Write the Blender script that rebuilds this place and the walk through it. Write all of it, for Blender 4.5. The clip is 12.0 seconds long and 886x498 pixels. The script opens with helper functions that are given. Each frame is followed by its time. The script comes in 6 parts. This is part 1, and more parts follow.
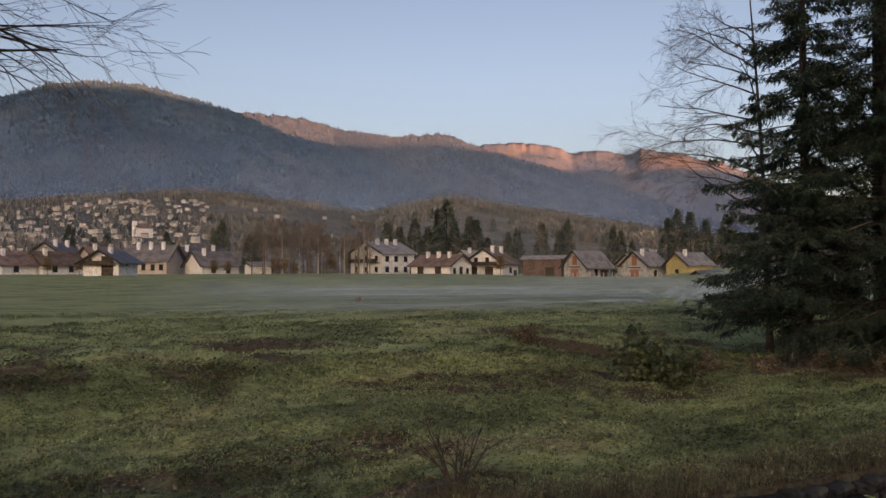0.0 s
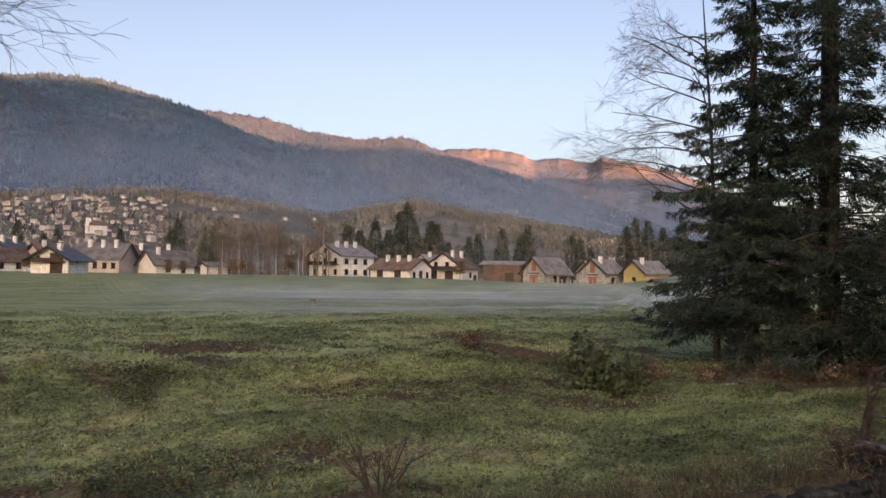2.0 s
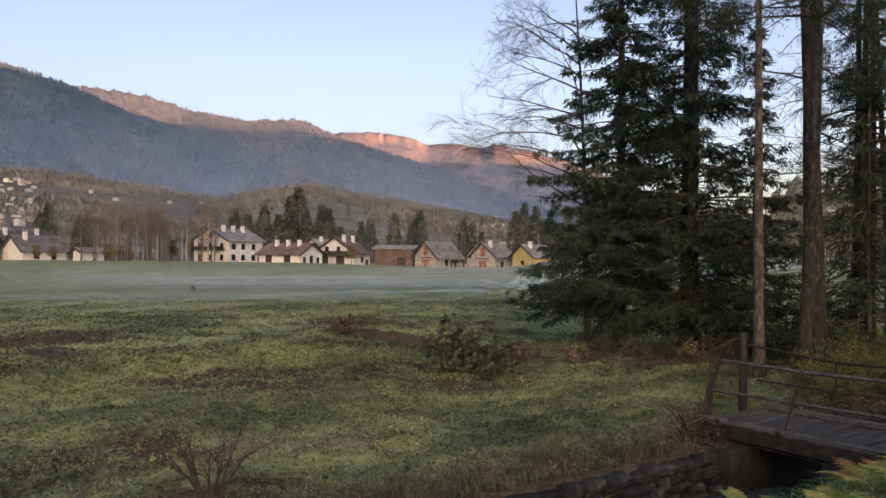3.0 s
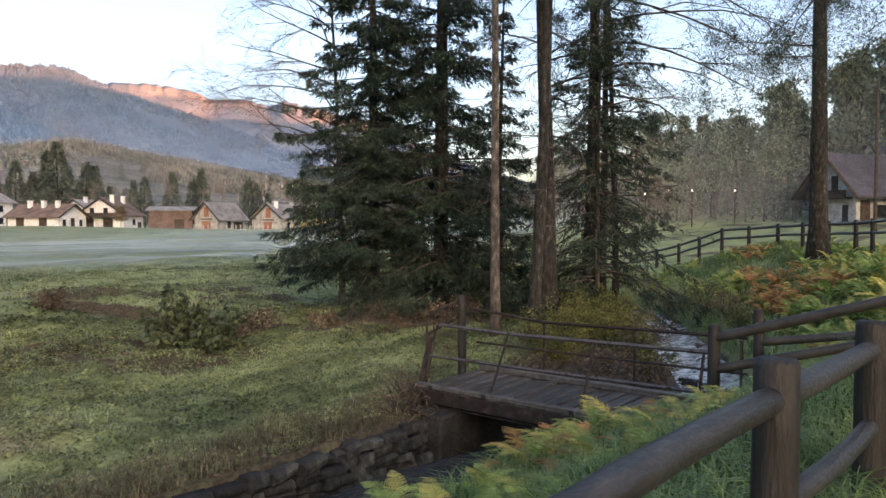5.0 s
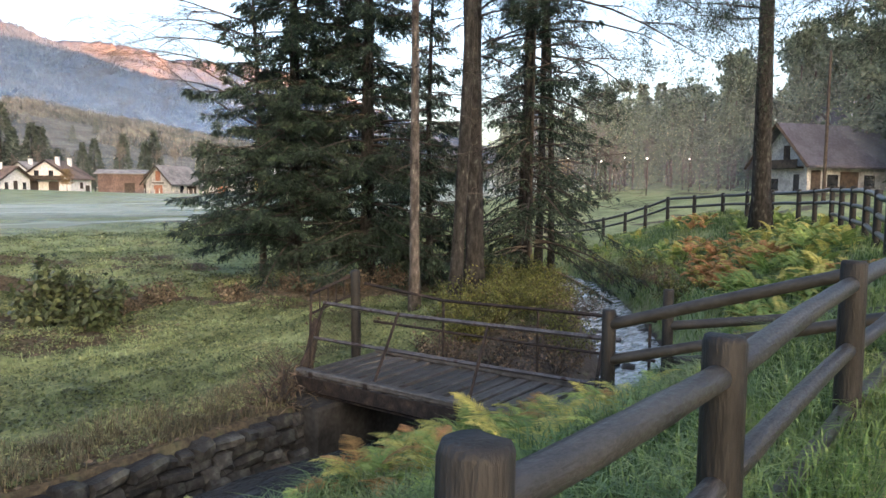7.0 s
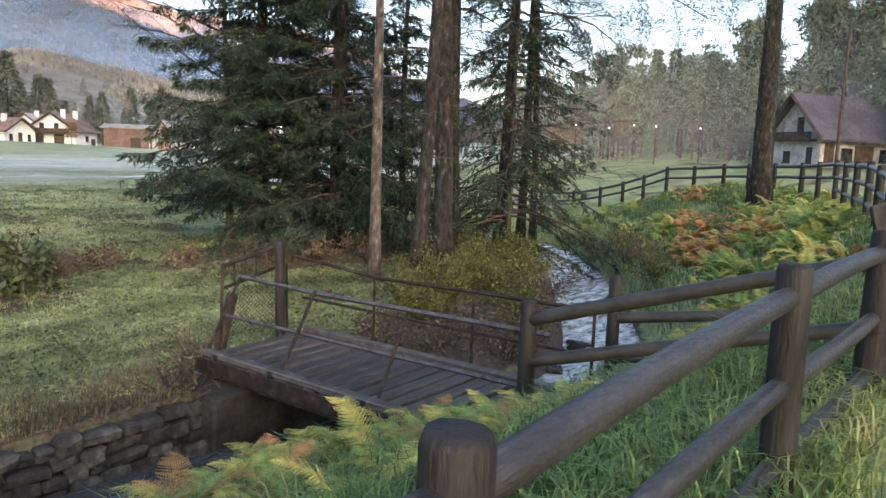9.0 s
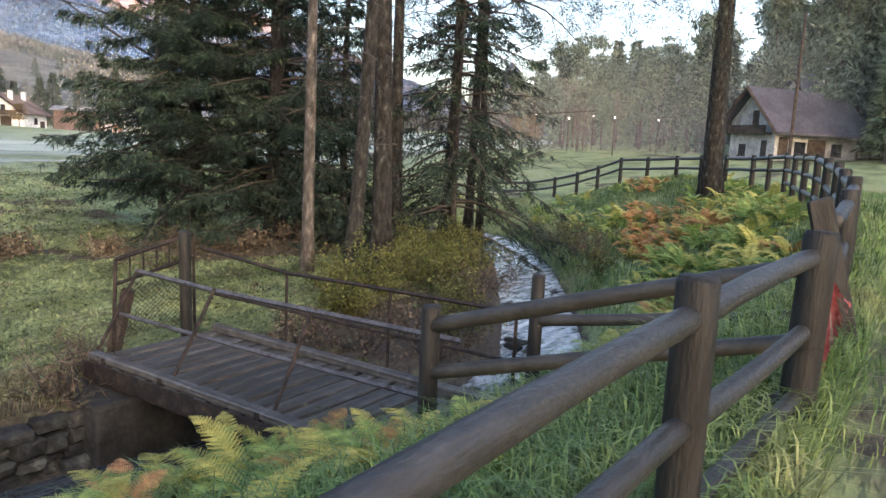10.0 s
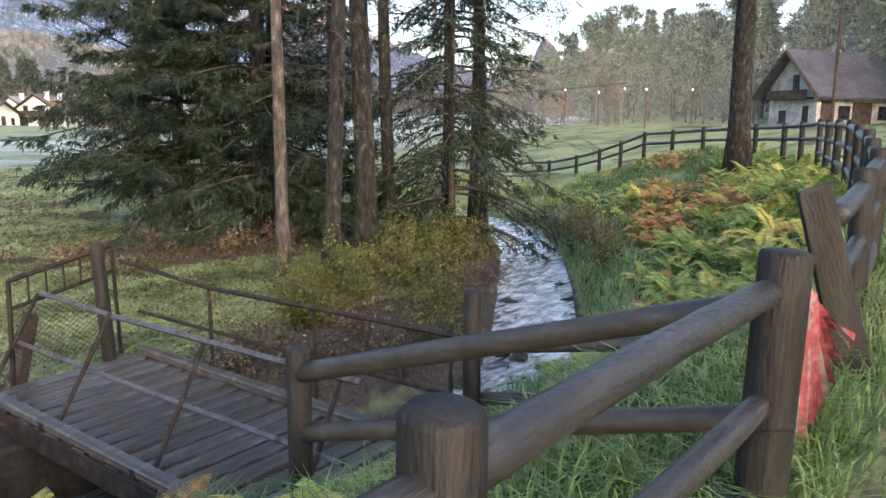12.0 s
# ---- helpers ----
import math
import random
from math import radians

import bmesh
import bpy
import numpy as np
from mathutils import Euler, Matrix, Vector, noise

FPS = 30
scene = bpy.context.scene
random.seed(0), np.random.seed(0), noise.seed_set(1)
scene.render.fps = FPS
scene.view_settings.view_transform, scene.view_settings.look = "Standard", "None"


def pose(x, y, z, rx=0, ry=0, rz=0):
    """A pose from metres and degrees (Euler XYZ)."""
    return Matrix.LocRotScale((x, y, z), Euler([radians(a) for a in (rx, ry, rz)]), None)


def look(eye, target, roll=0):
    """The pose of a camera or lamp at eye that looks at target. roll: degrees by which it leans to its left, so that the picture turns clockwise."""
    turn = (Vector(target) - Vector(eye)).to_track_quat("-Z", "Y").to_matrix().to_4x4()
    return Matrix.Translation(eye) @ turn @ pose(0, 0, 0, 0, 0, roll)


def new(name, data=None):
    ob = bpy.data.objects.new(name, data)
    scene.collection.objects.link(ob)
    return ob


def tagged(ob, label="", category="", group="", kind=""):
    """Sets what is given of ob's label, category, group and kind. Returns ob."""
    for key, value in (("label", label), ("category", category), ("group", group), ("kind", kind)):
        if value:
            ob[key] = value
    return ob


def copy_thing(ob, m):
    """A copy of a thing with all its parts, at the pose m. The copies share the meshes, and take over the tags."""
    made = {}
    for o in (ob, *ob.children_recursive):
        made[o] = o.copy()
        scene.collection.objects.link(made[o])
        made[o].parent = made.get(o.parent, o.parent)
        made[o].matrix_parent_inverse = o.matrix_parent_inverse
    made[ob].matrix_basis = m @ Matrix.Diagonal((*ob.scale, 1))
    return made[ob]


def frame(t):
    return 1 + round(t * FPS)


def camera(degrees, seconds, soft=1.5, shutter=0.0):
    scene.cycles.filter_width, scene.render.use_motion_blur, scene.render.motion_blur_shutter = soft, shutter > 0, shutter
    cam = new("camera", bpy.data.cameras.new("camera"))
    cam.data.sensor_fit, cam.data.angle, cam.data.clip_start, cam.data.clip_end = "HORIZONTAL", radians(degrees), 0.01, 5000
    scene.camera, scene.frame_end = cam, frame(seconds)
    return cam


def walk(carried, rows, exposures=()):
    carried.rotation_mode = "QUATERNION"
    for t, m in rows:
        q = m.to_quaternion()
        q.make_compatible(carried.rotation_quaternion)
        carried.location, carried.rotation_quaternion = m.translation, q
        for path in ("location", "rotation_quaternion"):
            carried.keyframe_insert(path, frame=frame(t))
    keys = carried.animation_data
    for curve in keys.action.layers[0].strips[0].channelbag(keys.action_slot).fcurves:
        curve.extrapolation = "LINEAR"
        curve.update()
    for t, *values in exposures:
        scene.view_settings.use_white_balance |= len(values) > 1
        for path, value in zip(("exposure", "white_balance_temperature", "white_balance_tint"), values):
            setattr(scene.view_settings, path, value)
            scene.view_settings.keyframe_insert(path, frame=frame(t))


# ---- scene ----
cam = camera(62.4, 12.0)
METRES, EYE, TILT, LEAN, TURN = 8.0, 1.5, -5.0, 0.0, -23.8
ROWS = [
    (0.0, 0.0, 0.0, 0.0, 0.01, 6.78, 0.09),
    (0.5, 0.008, 0.0047, 0.0005, 0.35, 7.6, 0.08),
    (1.0, 0.0174, 0.0098, 0.0003, 0.35, 7.29, -0.26),
    (1.5, 0.0306, 0.0315, -0.0008, -1.93, 7.0, -1.02),
    (2.0, 0.0474, 0.0513, 0.0026, -3.1, 7.12, -0.68),
    (2.5, 0.0855, 0.0692, 0.0045, -5.25, 6.17, -0.02),
    (3.0, 0.1222, 0.0837, 0.0037, -11.29, 5.93, 0.42),
    (3.5, 0.1618, 0.0997, 0.0069, -16.79, 4.83, 1.1),
    (5.5, 0.3423, 0.152, 0.017, -30.53, 0.94, 2.31),
    (6.0, 0.3867, 0.1738, 0.0153, -32.89, -0.73, 2.1),
    (6.5, 0.4281, 0.192, 0.0191, -30.97, -0.35, 2.25),
    (7.0, 0.4723, 0.2037, 0.0223, -30.22, -0.28, 2.02),
    (7.5, 0.5177, 0.2182, 0.0243, -31.5, -1.31, 2.02),
    (9.5, 0.6886, 0.2877, 0.0323, -29.19, -3.74, -0.02),
    (10.0, 0.7359, 0.3093, 0.0325, -32.27, -3.98, -0.18),
    (10.5, 0.777, 0.3279, 0.035, -31.63, -4.57, 0.03),
    (11.0, 0.821, 0.343, 0.0396, -29.76, -5.35, 0.56),
    (11.5, 0.8681, 0.3634, 0.0422, -30.54, -5.43, 1.76),
    (12.0, 0.9126, 0.3781, 0.046, -29.33, -5.36, 2.21),
]
EXPOSURES = [(0.0, 0.42, 6650, 25), (1.0, 0.88, 6650, 26), (2.5, 0.98, 6550, 27), (3.5, 1.1, 6450, 26), (5.5, 1.78, 6150, 18), (7.5, 2.1, 6050, 17), (9.5, 2.2, 6000, 18), (12.0, 2.4, 5980, 19)]
walk(cam, [(t, pose(0, 0, EYE, TILT, LEAN, TURN) @ pose(METRES * x, METRES * y, METRES * z, 90 + pitch, roll, yaw)) for t, x, y, z, yaw, pitch, roll in ROWS], EXPOSURES)

# ---- sky and sun: a clear morning, the valley still in the shade of the mountains behind the path ----
SUN_AZ, SUN_EL = 150.0, 3.0
world = bpy.data.worlds.new("World")
scene.world = world
world.use_nodes = True
wn = world.node_tree.nodes
wl = world.node_tree.links
wn.clear()
sky = wn.new("ShaderNodeTexSky")
sky.sky_type = "NISHITA"
sky.sun_disc = False
sky.sun_elevation = radians(SUN_EL + 6.0)
sky.sun_rotation = radians(360 - SUN_AZ)
sky.altitude = 500
sky.air_density, sky.dust_density, sky.ozone_density = 0.9, 5.0, 0.3
back = wn.new("ShaderNodeBackground")
back.inputs["Strength"].default_value = 0.15
wout = wn.new("ShaderNodeOutputWorld")
wl.new(sky.outputs[0], back.inputs[0])
wl.new(back.outputs[0], wout.inputs[0])
sun = new("sun", bpy.data.lights.new("sun", "SUN"))
sun.data.energy, sun.data.angle, sun.data.color = 21.0, radians(0.5), (1.0, 0.42, 0.17)
sun_dir = Vector((math.sin(radians(SUN_AZ)) * math.cos(radians(SUN_EL)), math.cos(radians(SUN_AZ)) * math.cos(radians(SUN_EL)), math.sin(radians(SUN_EL))))
sun.matrix_world = look(sun_dir * 50, (0, 0, 0))


# ---- materials ----
def mat(name, c1, c2, scale=4.0, rough=0.8, bump=0.3, fine=8.0, c3=None, c3_at=0.62, metal=0.0, rand="", amount=0.25, stretch=(1, 1, 1), spec=0.3, coords="Object", through_light=0.0, bump_dist=0.02):
    """A node material: two or three colours in broad patches, a fine grain over them, relief, and a change from piece to piece."""
    m = bpy.data.materials.new(name)
    m.use_nodes = True
    n, l = m.node_tree.nodes, m.node_tree.links
    b = n["Principled BSDF"]
    b.inputs["Roughness"].default_value, b.inputs["Metallic"].default_value = rough, metal
    b.inputs["Specular IOR Level"].default_value = spec
    tc, mp = n.new("ShaderNodeTexCoord"), n.new("ShaderNodeMapping")
    mp.inputs["Scale"].default_value = stretch
    if coords == "World":
        geo = n.new("ShaderNodeNewGeometry")
        l.new(geo.outputs["Position"], mp.inputs["Vector"])
    else:
        l.new(tc.outputs["Object"], mp.inputs["Vector"])
    broad, grain = n.new("ShaderNodeTexNoise"), n.new("ShaderNodeTexNoise")
    broad.inputs["Scale"].default_value, broad.inputs["Detail"].default_value = scale, 4
    grain.inputs["Scale"].default_value, grain.inputs["Detail"].default_value = scale * fine, 3
    l.new(mp.outputs[0], broad.inputs["Vector"])
    l.new(mp.outputs[0], grain.inputs["Vector"])
    ramp = n.new("ShaderNodeValToRGB")
    ramp.color_ramp.elements[0].position, ramp.color_ramp.elements[1].position = 0.38, c3_at - 0.04
    ramp.color_ramp.elements[0].color, ramp.color_ramp.elements[1].color = (*c1, 1), (*c2, 1)
    if c3:
        e = ramp.color_ramp.elements.new(c3_at + 0.06)
        e.color = (*c3, 1)
    l.new(broad.outputs["Fac"], ramp.inputs["Fac"])
    gr = n.new("ShaderNodeMapRange")
    gr.inputs["From Min"].default_value, gr.inputs["From Max"].default_value = 0.3, 0.7
    gr.inputs["To Min"].default_value, gr.inputs["To Max"].default_value = 0.72, 1.25
    l.new(grain.outputs["Fac"], gr.inputs["Value"])
    mul = n.new("ShaderNodeMix")
    mul.data_type, mul.blend_type = "RGBA", "MULTIPLY"
    mul.inputs["Factor"].default_value = 1.0
    l.new(ramp.outputs["Color"], mul.inputs["A"])
    l.new(gr.outputs[0], mul.inputs["B"])
    col = mul.outputs["Result"]
    if rand:
        info = n.new("ShaderNodeObjectInfo" if rand == "object" else "ShaderNodeNewGeometry")
        hsv, r1 = n.new("ShaderNodeHueSaturation"), n.new("ShaderNodeMapRange")
        r1.inputs["To Min"].default_value, r1.inputs["To Max"].default_value = 1 - amount, 1 + amount
        l.new(info.outputs["Random" if rand == "object" else "Random Per Island"], r1.inputs["Value"])
        l.new(r1.outputs[0], hsv.inputs["Value"])
        r2 = n.new("ShaderNodeMapRange")
        r2.inputs["To Min"].default_value, r2.inputs["To Max"].default_value = 0.5 + 0.04 * amount, 0.5 - 0.045 * amount
        l.new(info.outputs["Random" if rand == "object" else "Random Per Island"], r2.inputs["Value"])
        l.new(r2.outputs[0], hsv.inputs["Hue"])
        l.new(col, hsv.inputs["Color"])
        col = hsv.outputs["Color"]
    l.new(col, b.inputs["Base Color"])
    if bump:
        bp = n.new("ShaderNodeBump")
        bp.inputs["Strength"].default_value, bp.inputs["Distance"].default_value = bump, bump_dist
        l.new(grain.outputs["Fac"], bp.inputs["Height"])
        l.new(bp.outputs[0], b.inputs["Normal"])
    if through_light:
        tr, mix = n.new("ShaderNodeBsdfTranslucent"), n.new("ShaderNodeMixShader")
        l.new(col, tr.inputs["Color"])
        mix.inputs[0].default_value = through_light
        l.new(b.outputs[0], mix.inputs[1])
        l.new(tr.outputs[0], mix.inputs[2])
        l.new(mix.outputs[0], n["Material Output"].inputs["Surface"])
    return m


M_GRASS = mat("grass_blades", (0.100, 0.180, 0.055), (0.190, 0.275, 0.100), 0.9, 0.45, 0, c3=(0.25, 0.285, 0.13), rand="island", amount=0.5, coords="World", through_light=0.25)
M_TURF = mat("turf_blades", (0.10, 0.14, 0.055), (0.29, 0.36, 0.18), 0.45, 0.7, 0, 5, c3=(0.29, 0.27, 0.16), rand="island", amount=0.5, coords="World", stretch=(0.45, 1.3, 1), through_light=0.2)
M_FERN_G = mat("fern_green", (0.190, 0.309, 0.079), (0.328, 0.421, 0.119), 3, 0.6, 0, rand="object", amount=0.35, through_light=0.3)
M_FERN_Y = mat("fern_yellow", (0.416, 0.420, 0.100), (0.570, 0.520, 0.150), 3, 0.6, 0, rand="object", amount=0.3, through_light=0.3)
M_FERN_O = mat("fern_orange", (0.38, 0.19, 0.07), (0.52, 0.30, 0.12), 3, 0.65, 0, rand="object", amount=0.3, through_light=0.3)
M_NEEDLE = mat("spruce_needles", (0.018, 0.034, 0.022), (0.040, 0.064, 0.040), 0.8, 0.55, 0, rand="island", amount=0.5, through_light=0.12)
# far needles paled and greyed in colour to stand for haze over the wood
M_NEEDLE_FAR = mat("hazed_far_needles", (0.095, 0.125, 0.085), (0.155, 0.19, 0.13), 0.35, 0.6, 0, rand="island", amount=0.45, through_light=0.15)
M_BARK = mat("dark_bark", (0.018, 0.017, 0.016), (0.053, 0.051, 0.048), 5, 0.9, 1.0, 5, c3=(0.128, 0.132, 0.120), c3_at=0.66, stretch=(2.5, 2.5, 1.0), bump_dist=0.05)
M_BARK_L = mat("grey_bark", (0.055, 0.048, 0.044), (0.125, 0.112, 0.104), 4, 0.9, 0.8, 7, c3=(0.24, 0.225, 0.20), stretch=(2.5, 2.5, 1.0), bump_dist=0.04)
M_TWIG = mat("bare_twigs", (0.034, 0.029, 0.026), (0.078, 0.067, 0.059), 2, 0.85, 0)
M_BIRCH = mat("birch_bark", (0.30, 0.27, 0.24), (0.48, 0.45, 0.41), 1.5, 0.8, 0.3, 6, c3=(0.10, 0.09, 0.08), stretch=(1, 1, 2))
M_LOG = mat("weathered_log", (0.024, 0.024, 0.0245), (0.038, 0.038, 0.039), 9.0, 0.42, 0.35, 5, c3=(0.085, 0.088, 0.084), c3_at=0.68, stretch=(1.8, 1.8, 0.5), rand="object", amount=0.12, spec=0.5)
M_LOG_Y = mat("weathered_log_lane", (0.028, 0.026, 0.023), (0.048, 0.045, 0.040), 4.0, 0.5, 0.35, 5, c3=(0.24, 0.25, 0.21), c3_at=0.68, stretch=(1.5, 1.5, 0.9), rand="object", amount=0.12, spec=0.5)
M_POST = mat("weathered_post", (0.015, 0.0148, 0.0145), (0.030, 0.0295, 0.029), 7, 0.6, 0.45, 6, c3=(0.066, 0.063, 0.058), c3_at=0.70, stretch=(1.8, 1.8, 0.35), rand="object", amount=0.15)
M_PLANK = mat("wet_plank", (0.050, 0.046, 0.043), (0.100, 0.094, 0.088), 4, 0.45, 0.4, 5, c3=(0.135, 0.132, 0.128), c3_at=0.68, stretch=(0.5, 2.2, 2.2), rand="object", amount=0.3, spec=0.5)
M_RUST = mat("rusty_iron", (0.017, 0.0145, 0.014), (0.038, 0.029, 0.025), 9, 0.7, 0.5, 6, c3=(0.066, 0.048, 0.038), metal=0.2)
M_STEEL = mat("worn_steel", (0.070, 0.066, 0.069), (0.120, 0.114, 0.118), 7, 0.45, 0.3, 6, c3=(0.043, 0.026, 0.020), metal=0.4)
M_STONE = mat("wall_stone", (0.020, 0.020, 0.019), (0.048, 0.048, 0.044), 4, 0.85, 0.9, 6, c3=(0.095, 0.10, 0.085), rand="object", amount=0.45)
M_CONCRETE = mat("old_concrete", (0.020, 0.020, 0.018), (0.042, 0.041, 0.038), 2, 0.9, 0.6, 8)
M_TAPE = mat("red_plastic", (0.30, 0.07, 0.085), (0.38, 0.13, 0.14), 8, 0.35, 0.1, 4, c3=(0.52, 0.38, 0.38), through_light=0.3)
M_TAPE_W = mat("white_plastic", (0.26, 0.20, 0.20), (0.34, 0.28, 0.28), 8, 0.4, 0.1, 4, through_light=0.3)
M_LEAF_D = mat("dark_leaves", (0.035, 0.055, 0.026), (0.085, 0.11, 0.05), 3, 0.4, 0, rand="island", amount=0.5, through_light=0.15)
M_LEAF_Y = mat("yellowing_leaves", (0.085, 0.106, 0.030), (0.157, 0.162, 0.047), 1.2, 0.6, 0, c3=(0.136, 0.093, 0.043), rand="island", amount=0.4, through_light=0.25)
M_LITTER = mat("dead_leaves", (0.070, 0.055, 0.037), (0.135, 0.108, 0.072), 1.5, 0.85, 0, c3=(0.21, 0.175, 0.115), rand="island", amount=0.5, coords="World")
M_STRAW = mat("dry_straw", (0.085, 0.082, 0.045), (0.15, 0.14, 0.08), 1.5, 0.8, 0, rand="island", amount=0.5, coords="World")
M_BRUSH = mat("dead_brush", (0.10, 0.075, 0.055), (0.17, 0.13, 0.095), 1.5, 0.85, 0, rand="island", amount=0.4)
M_WHITE = mat("white_render", (0.70, 0.71, 0.73), (0.80, 0.80, 0.81), 0.4, 0.9, 0.1, 8, c3=(0.58, 0.59, 0.60))
M_TOWNWALL = mat("town_render", (0.36, 0.35, 0.34), (0.50, 0.48, 0.45), 0.05, 0.9, 0.1, 8, rand="object", amount=0.35)
M_GREYWALL = mat("grey_render", (0.34, 0.33, 0.31), (0.46, 0.44, 0.41), 0.5, 0.9, 0.2, 8)
M_STONEWALL = mat("barn_stonework", (0.27, 0.275, 0.28), (0.42, 0.425, 0.43), 1.2, 0.9, 0.4, 5)
M_PINKWALL = mat("pink_render", (0.46, 0.41, 0.39), (0.56, 0.50, 0.475), 0.5, 0.9, 0.1, 8)
M_YELLOWWALL = mat("yellow_render", (0.42, 0.36, 0.17), (0.50, 0.43, 0.21), 0.5, 0.9, 0.1, 8)
M_REDWALL = mat("red_brown_boards", (0.13, 0.095, 0.088), (0.18, 0.13, 0.12), 0.6, 0.9, 0.2, 8)
M_ROOF_G = mat("grey_roof", (0.15, 0.15, 0.16), (0.24, 0.24, 0.25), 0.6, 0.8, 0.4, 8, rand="object", amount=0.25)
M_ROOF_B = mat("brown_roof", (0.12, 0.09, 0.08), (0.20, 0.15, 0.13), 0.6, 0.85, 0.4, 8, rand="object", amount=0.25)
M_ROOF_D = mat("dark_slate_roof", (0.055, 0.056, 0.074), (0.088, 0.088, 0.112), 0.5, 0.6, 0.4, 8, spec=0.5)
M_WOOD_D = mat("dark_timber", (0.035, 0.028, 0.024), (0.07, 0.055, 0.045), 2, 0.8, 0.3)
M_WOOD_O = mat("orange_timber", (0.24, 0.11, 0.075), (0.33, 0.16, 0.11), 2, 0.8, 0.3)
M_PANE = mat("dark_window_glass", (0.015, 0.017, 0.02), (0.03, 0.033, 0.04), 2, 0.15, 0, spec=0.6)


# ---- mesh helpers ----
class Geo:
    """Vertices and faces gathered for one mesh."""

    def __init__(self):
        self.v, self.f = [], []

    def tube(self, pts, radii, n=8, caps=True):
        pts = [Vector(p) for p in pts]
        base, ref = len(self.v), None
        for i, p in enumerate(pts):
            d = (pts[min(i + 1, len(pts) - 1)] - pts[max(i - 1, 0)]).normalized()
            if ref is None or abs(ref.dot(d)) > 0.95:
                ref = Vector((0, 0, 1)) if abs(d.z) < 0.9 else Vector((1, 0, 0))
            a = d.cross(ref).normalized()
            b = d.cross(a)
            ref = -b if ref is None else ref
            for k in range(n):
                t = 2 * math.pi * k / n
                self.v.append(p + (a * math.cos(t) + b * math.sin(t)) * radii[i])
        for i in range(len(pts) - 1):
            for k in range(n):
                q, r = base + i * n + k, base + i * n + (k + 1) % n
                self.f.append((q, r, r + n, q + n))
        if caps:
            self.f.append(tuple(base + k for k in reversed(range(n))))
            self.f.append(tuple(base + (len(pts) - 1) * n + k for k in range(n)))
        return self

    def box(self, lo, hi, m=None):
        base = len(self.v)
        for z in (lo[2], hi[2]):
            for x, y in ((lo[0], lo[1]), (hi[0], lo[1]), (hi[0], hi[1]), (lo[0], hi[1])):
                p = Vector((x, y, z))
                self.v.append(m @ p if m else p)
        for q in ((3, 2, 1, 0), (4, 5, 6, 7), (0, 1, 5, 4), (1, 2, 6, 5), (2, 3, 7, 6), (3, 0, 4, 7)):
            self.f.append(tuple(base + i for i in q))
        return self

    def poly(self, *pts):
        base = len(self.v)
        self.v.extend(Vector(p) for p in pts)
        self.f.append(tuple(range(base, base + len(pts))))
        return self


def to_mesh(name, g, material, smooth=False):
    me = bpy.data.meshes.new(name)
    if isinstance(g, Geo):
        me.from_pydata([tuple(v) for v in g.v], [], g.f)
    else:
        me.from_pydata(g[0], [], g[1])
    if smooth:
        me.polygons.foreach_set("use_smooth", [True] * len(me.polygons))
    me.materials.append(material)
    me.update()
    return me


def part(name, g, material, parent, label="", smooth=False, kind=""):
    me = g if isinstance(g, bpy.types.Mesh) else to_mesh(name, g, material, smooth)
    ob = new(name, me)
    ob.parent = parent
    return tagged(ob, label, kind=kind)


def thing(name, label, category, g=None, material=None, m=None, group="", kind="", smooth=False):
    me = None if g is None else g if isinstance(g, bpy.types.Mesh) else to_mesh(name, g, material, smooth)
    ob = new(name, me)
    if m is not None:
        ob.matrix_basis = m
    return tagged(ob, label, category, group, kind)


def bevelled(sx, sy, sz, w=0.01, rough=0.0, seed=0):
    """A box mesh of that size about its centre with bevelled, slightly uneven edges."""
    bm = bmesh.new()
    bmesh.ops.create_cube(bm, size=1.0)
    bmesh.ops.scale(bm, vec=(sx, sy, sz), verts=bm.verts)
    bmesh.ops.bevel(bm, geom=bm.edges[:], offset=w, segments=1, affect="EDGES", profile=0.5)
    rnd = random.Random(seed)
    for v in bm.verts:
        v.co += Vector([rnd.uniform(-1, 1) * rough for _ in range(3)])
    return bm


def bm_mesh(name, bm, material, smooth=False):
    me = bpy.data.meshes.new(name)
    bm.to_mesh(me)
    bm.free()
    me.materials.append(material)
    if smooth:
        me.polygons.foreach_set("use_smooth", [True] * len(me.polygons))
    return me


def lattice(ix, iy, seed):
    h = np.sin(ix * 127.1 + iy * 311.7 + seed * 74.7) * 43758.5453
    return h - np.floor(h)


def vnoise(x, y, seed=0):
    """Smooth noise from 0 to 1 on arrays."""
    x, y = np.asarray(x, float), np.asarray(y, float)
    ix, iy = np.floor(x), np.floor(y)
    fx, fy = x - ix, y - iy
    fx, fy = fx * fx * (3 - 2 * fx), fy * fy * (3 - 2 * fy)
    a, b = lattice(ix, iy, seed), lattice(ix + 1, iy, seed)
    c, d = lattice(ix, iy + 1, seed), lattice(ix + 1, iy + 1, seed)
    return (a * (1 - fx) + b * fx) * (1 - fy) + (c * (1 - fx) + d * fx) * fy


def fbm(x, y, seed=0, octaves=4):
    total, amp = 0.0, 0.5
    for k in range(octaves):
        total = total + amp * vnoise(x * 2**k, y * 2**k, seed + k)
        amp *= 0.5
    return total


def smooth01(t):
    t = np.clip(t, 0, 1)
    return t * t * (3 - 2 * t)


# ---- lie of the land ----
WATER_Z = -1.5


def stream_y(x):
    return np.interp(x, [-90, 9, 12, 14, 15.5, 17, 20, 22.8, 25.5, 27, 28.5, 30, 34, 60, 200], [4.9, 4.9, 4.3, 4.0, 4.2, 4.95, 6.65, 8.4, 10.5, 12.4, 16, 22, 40, 70, 120])


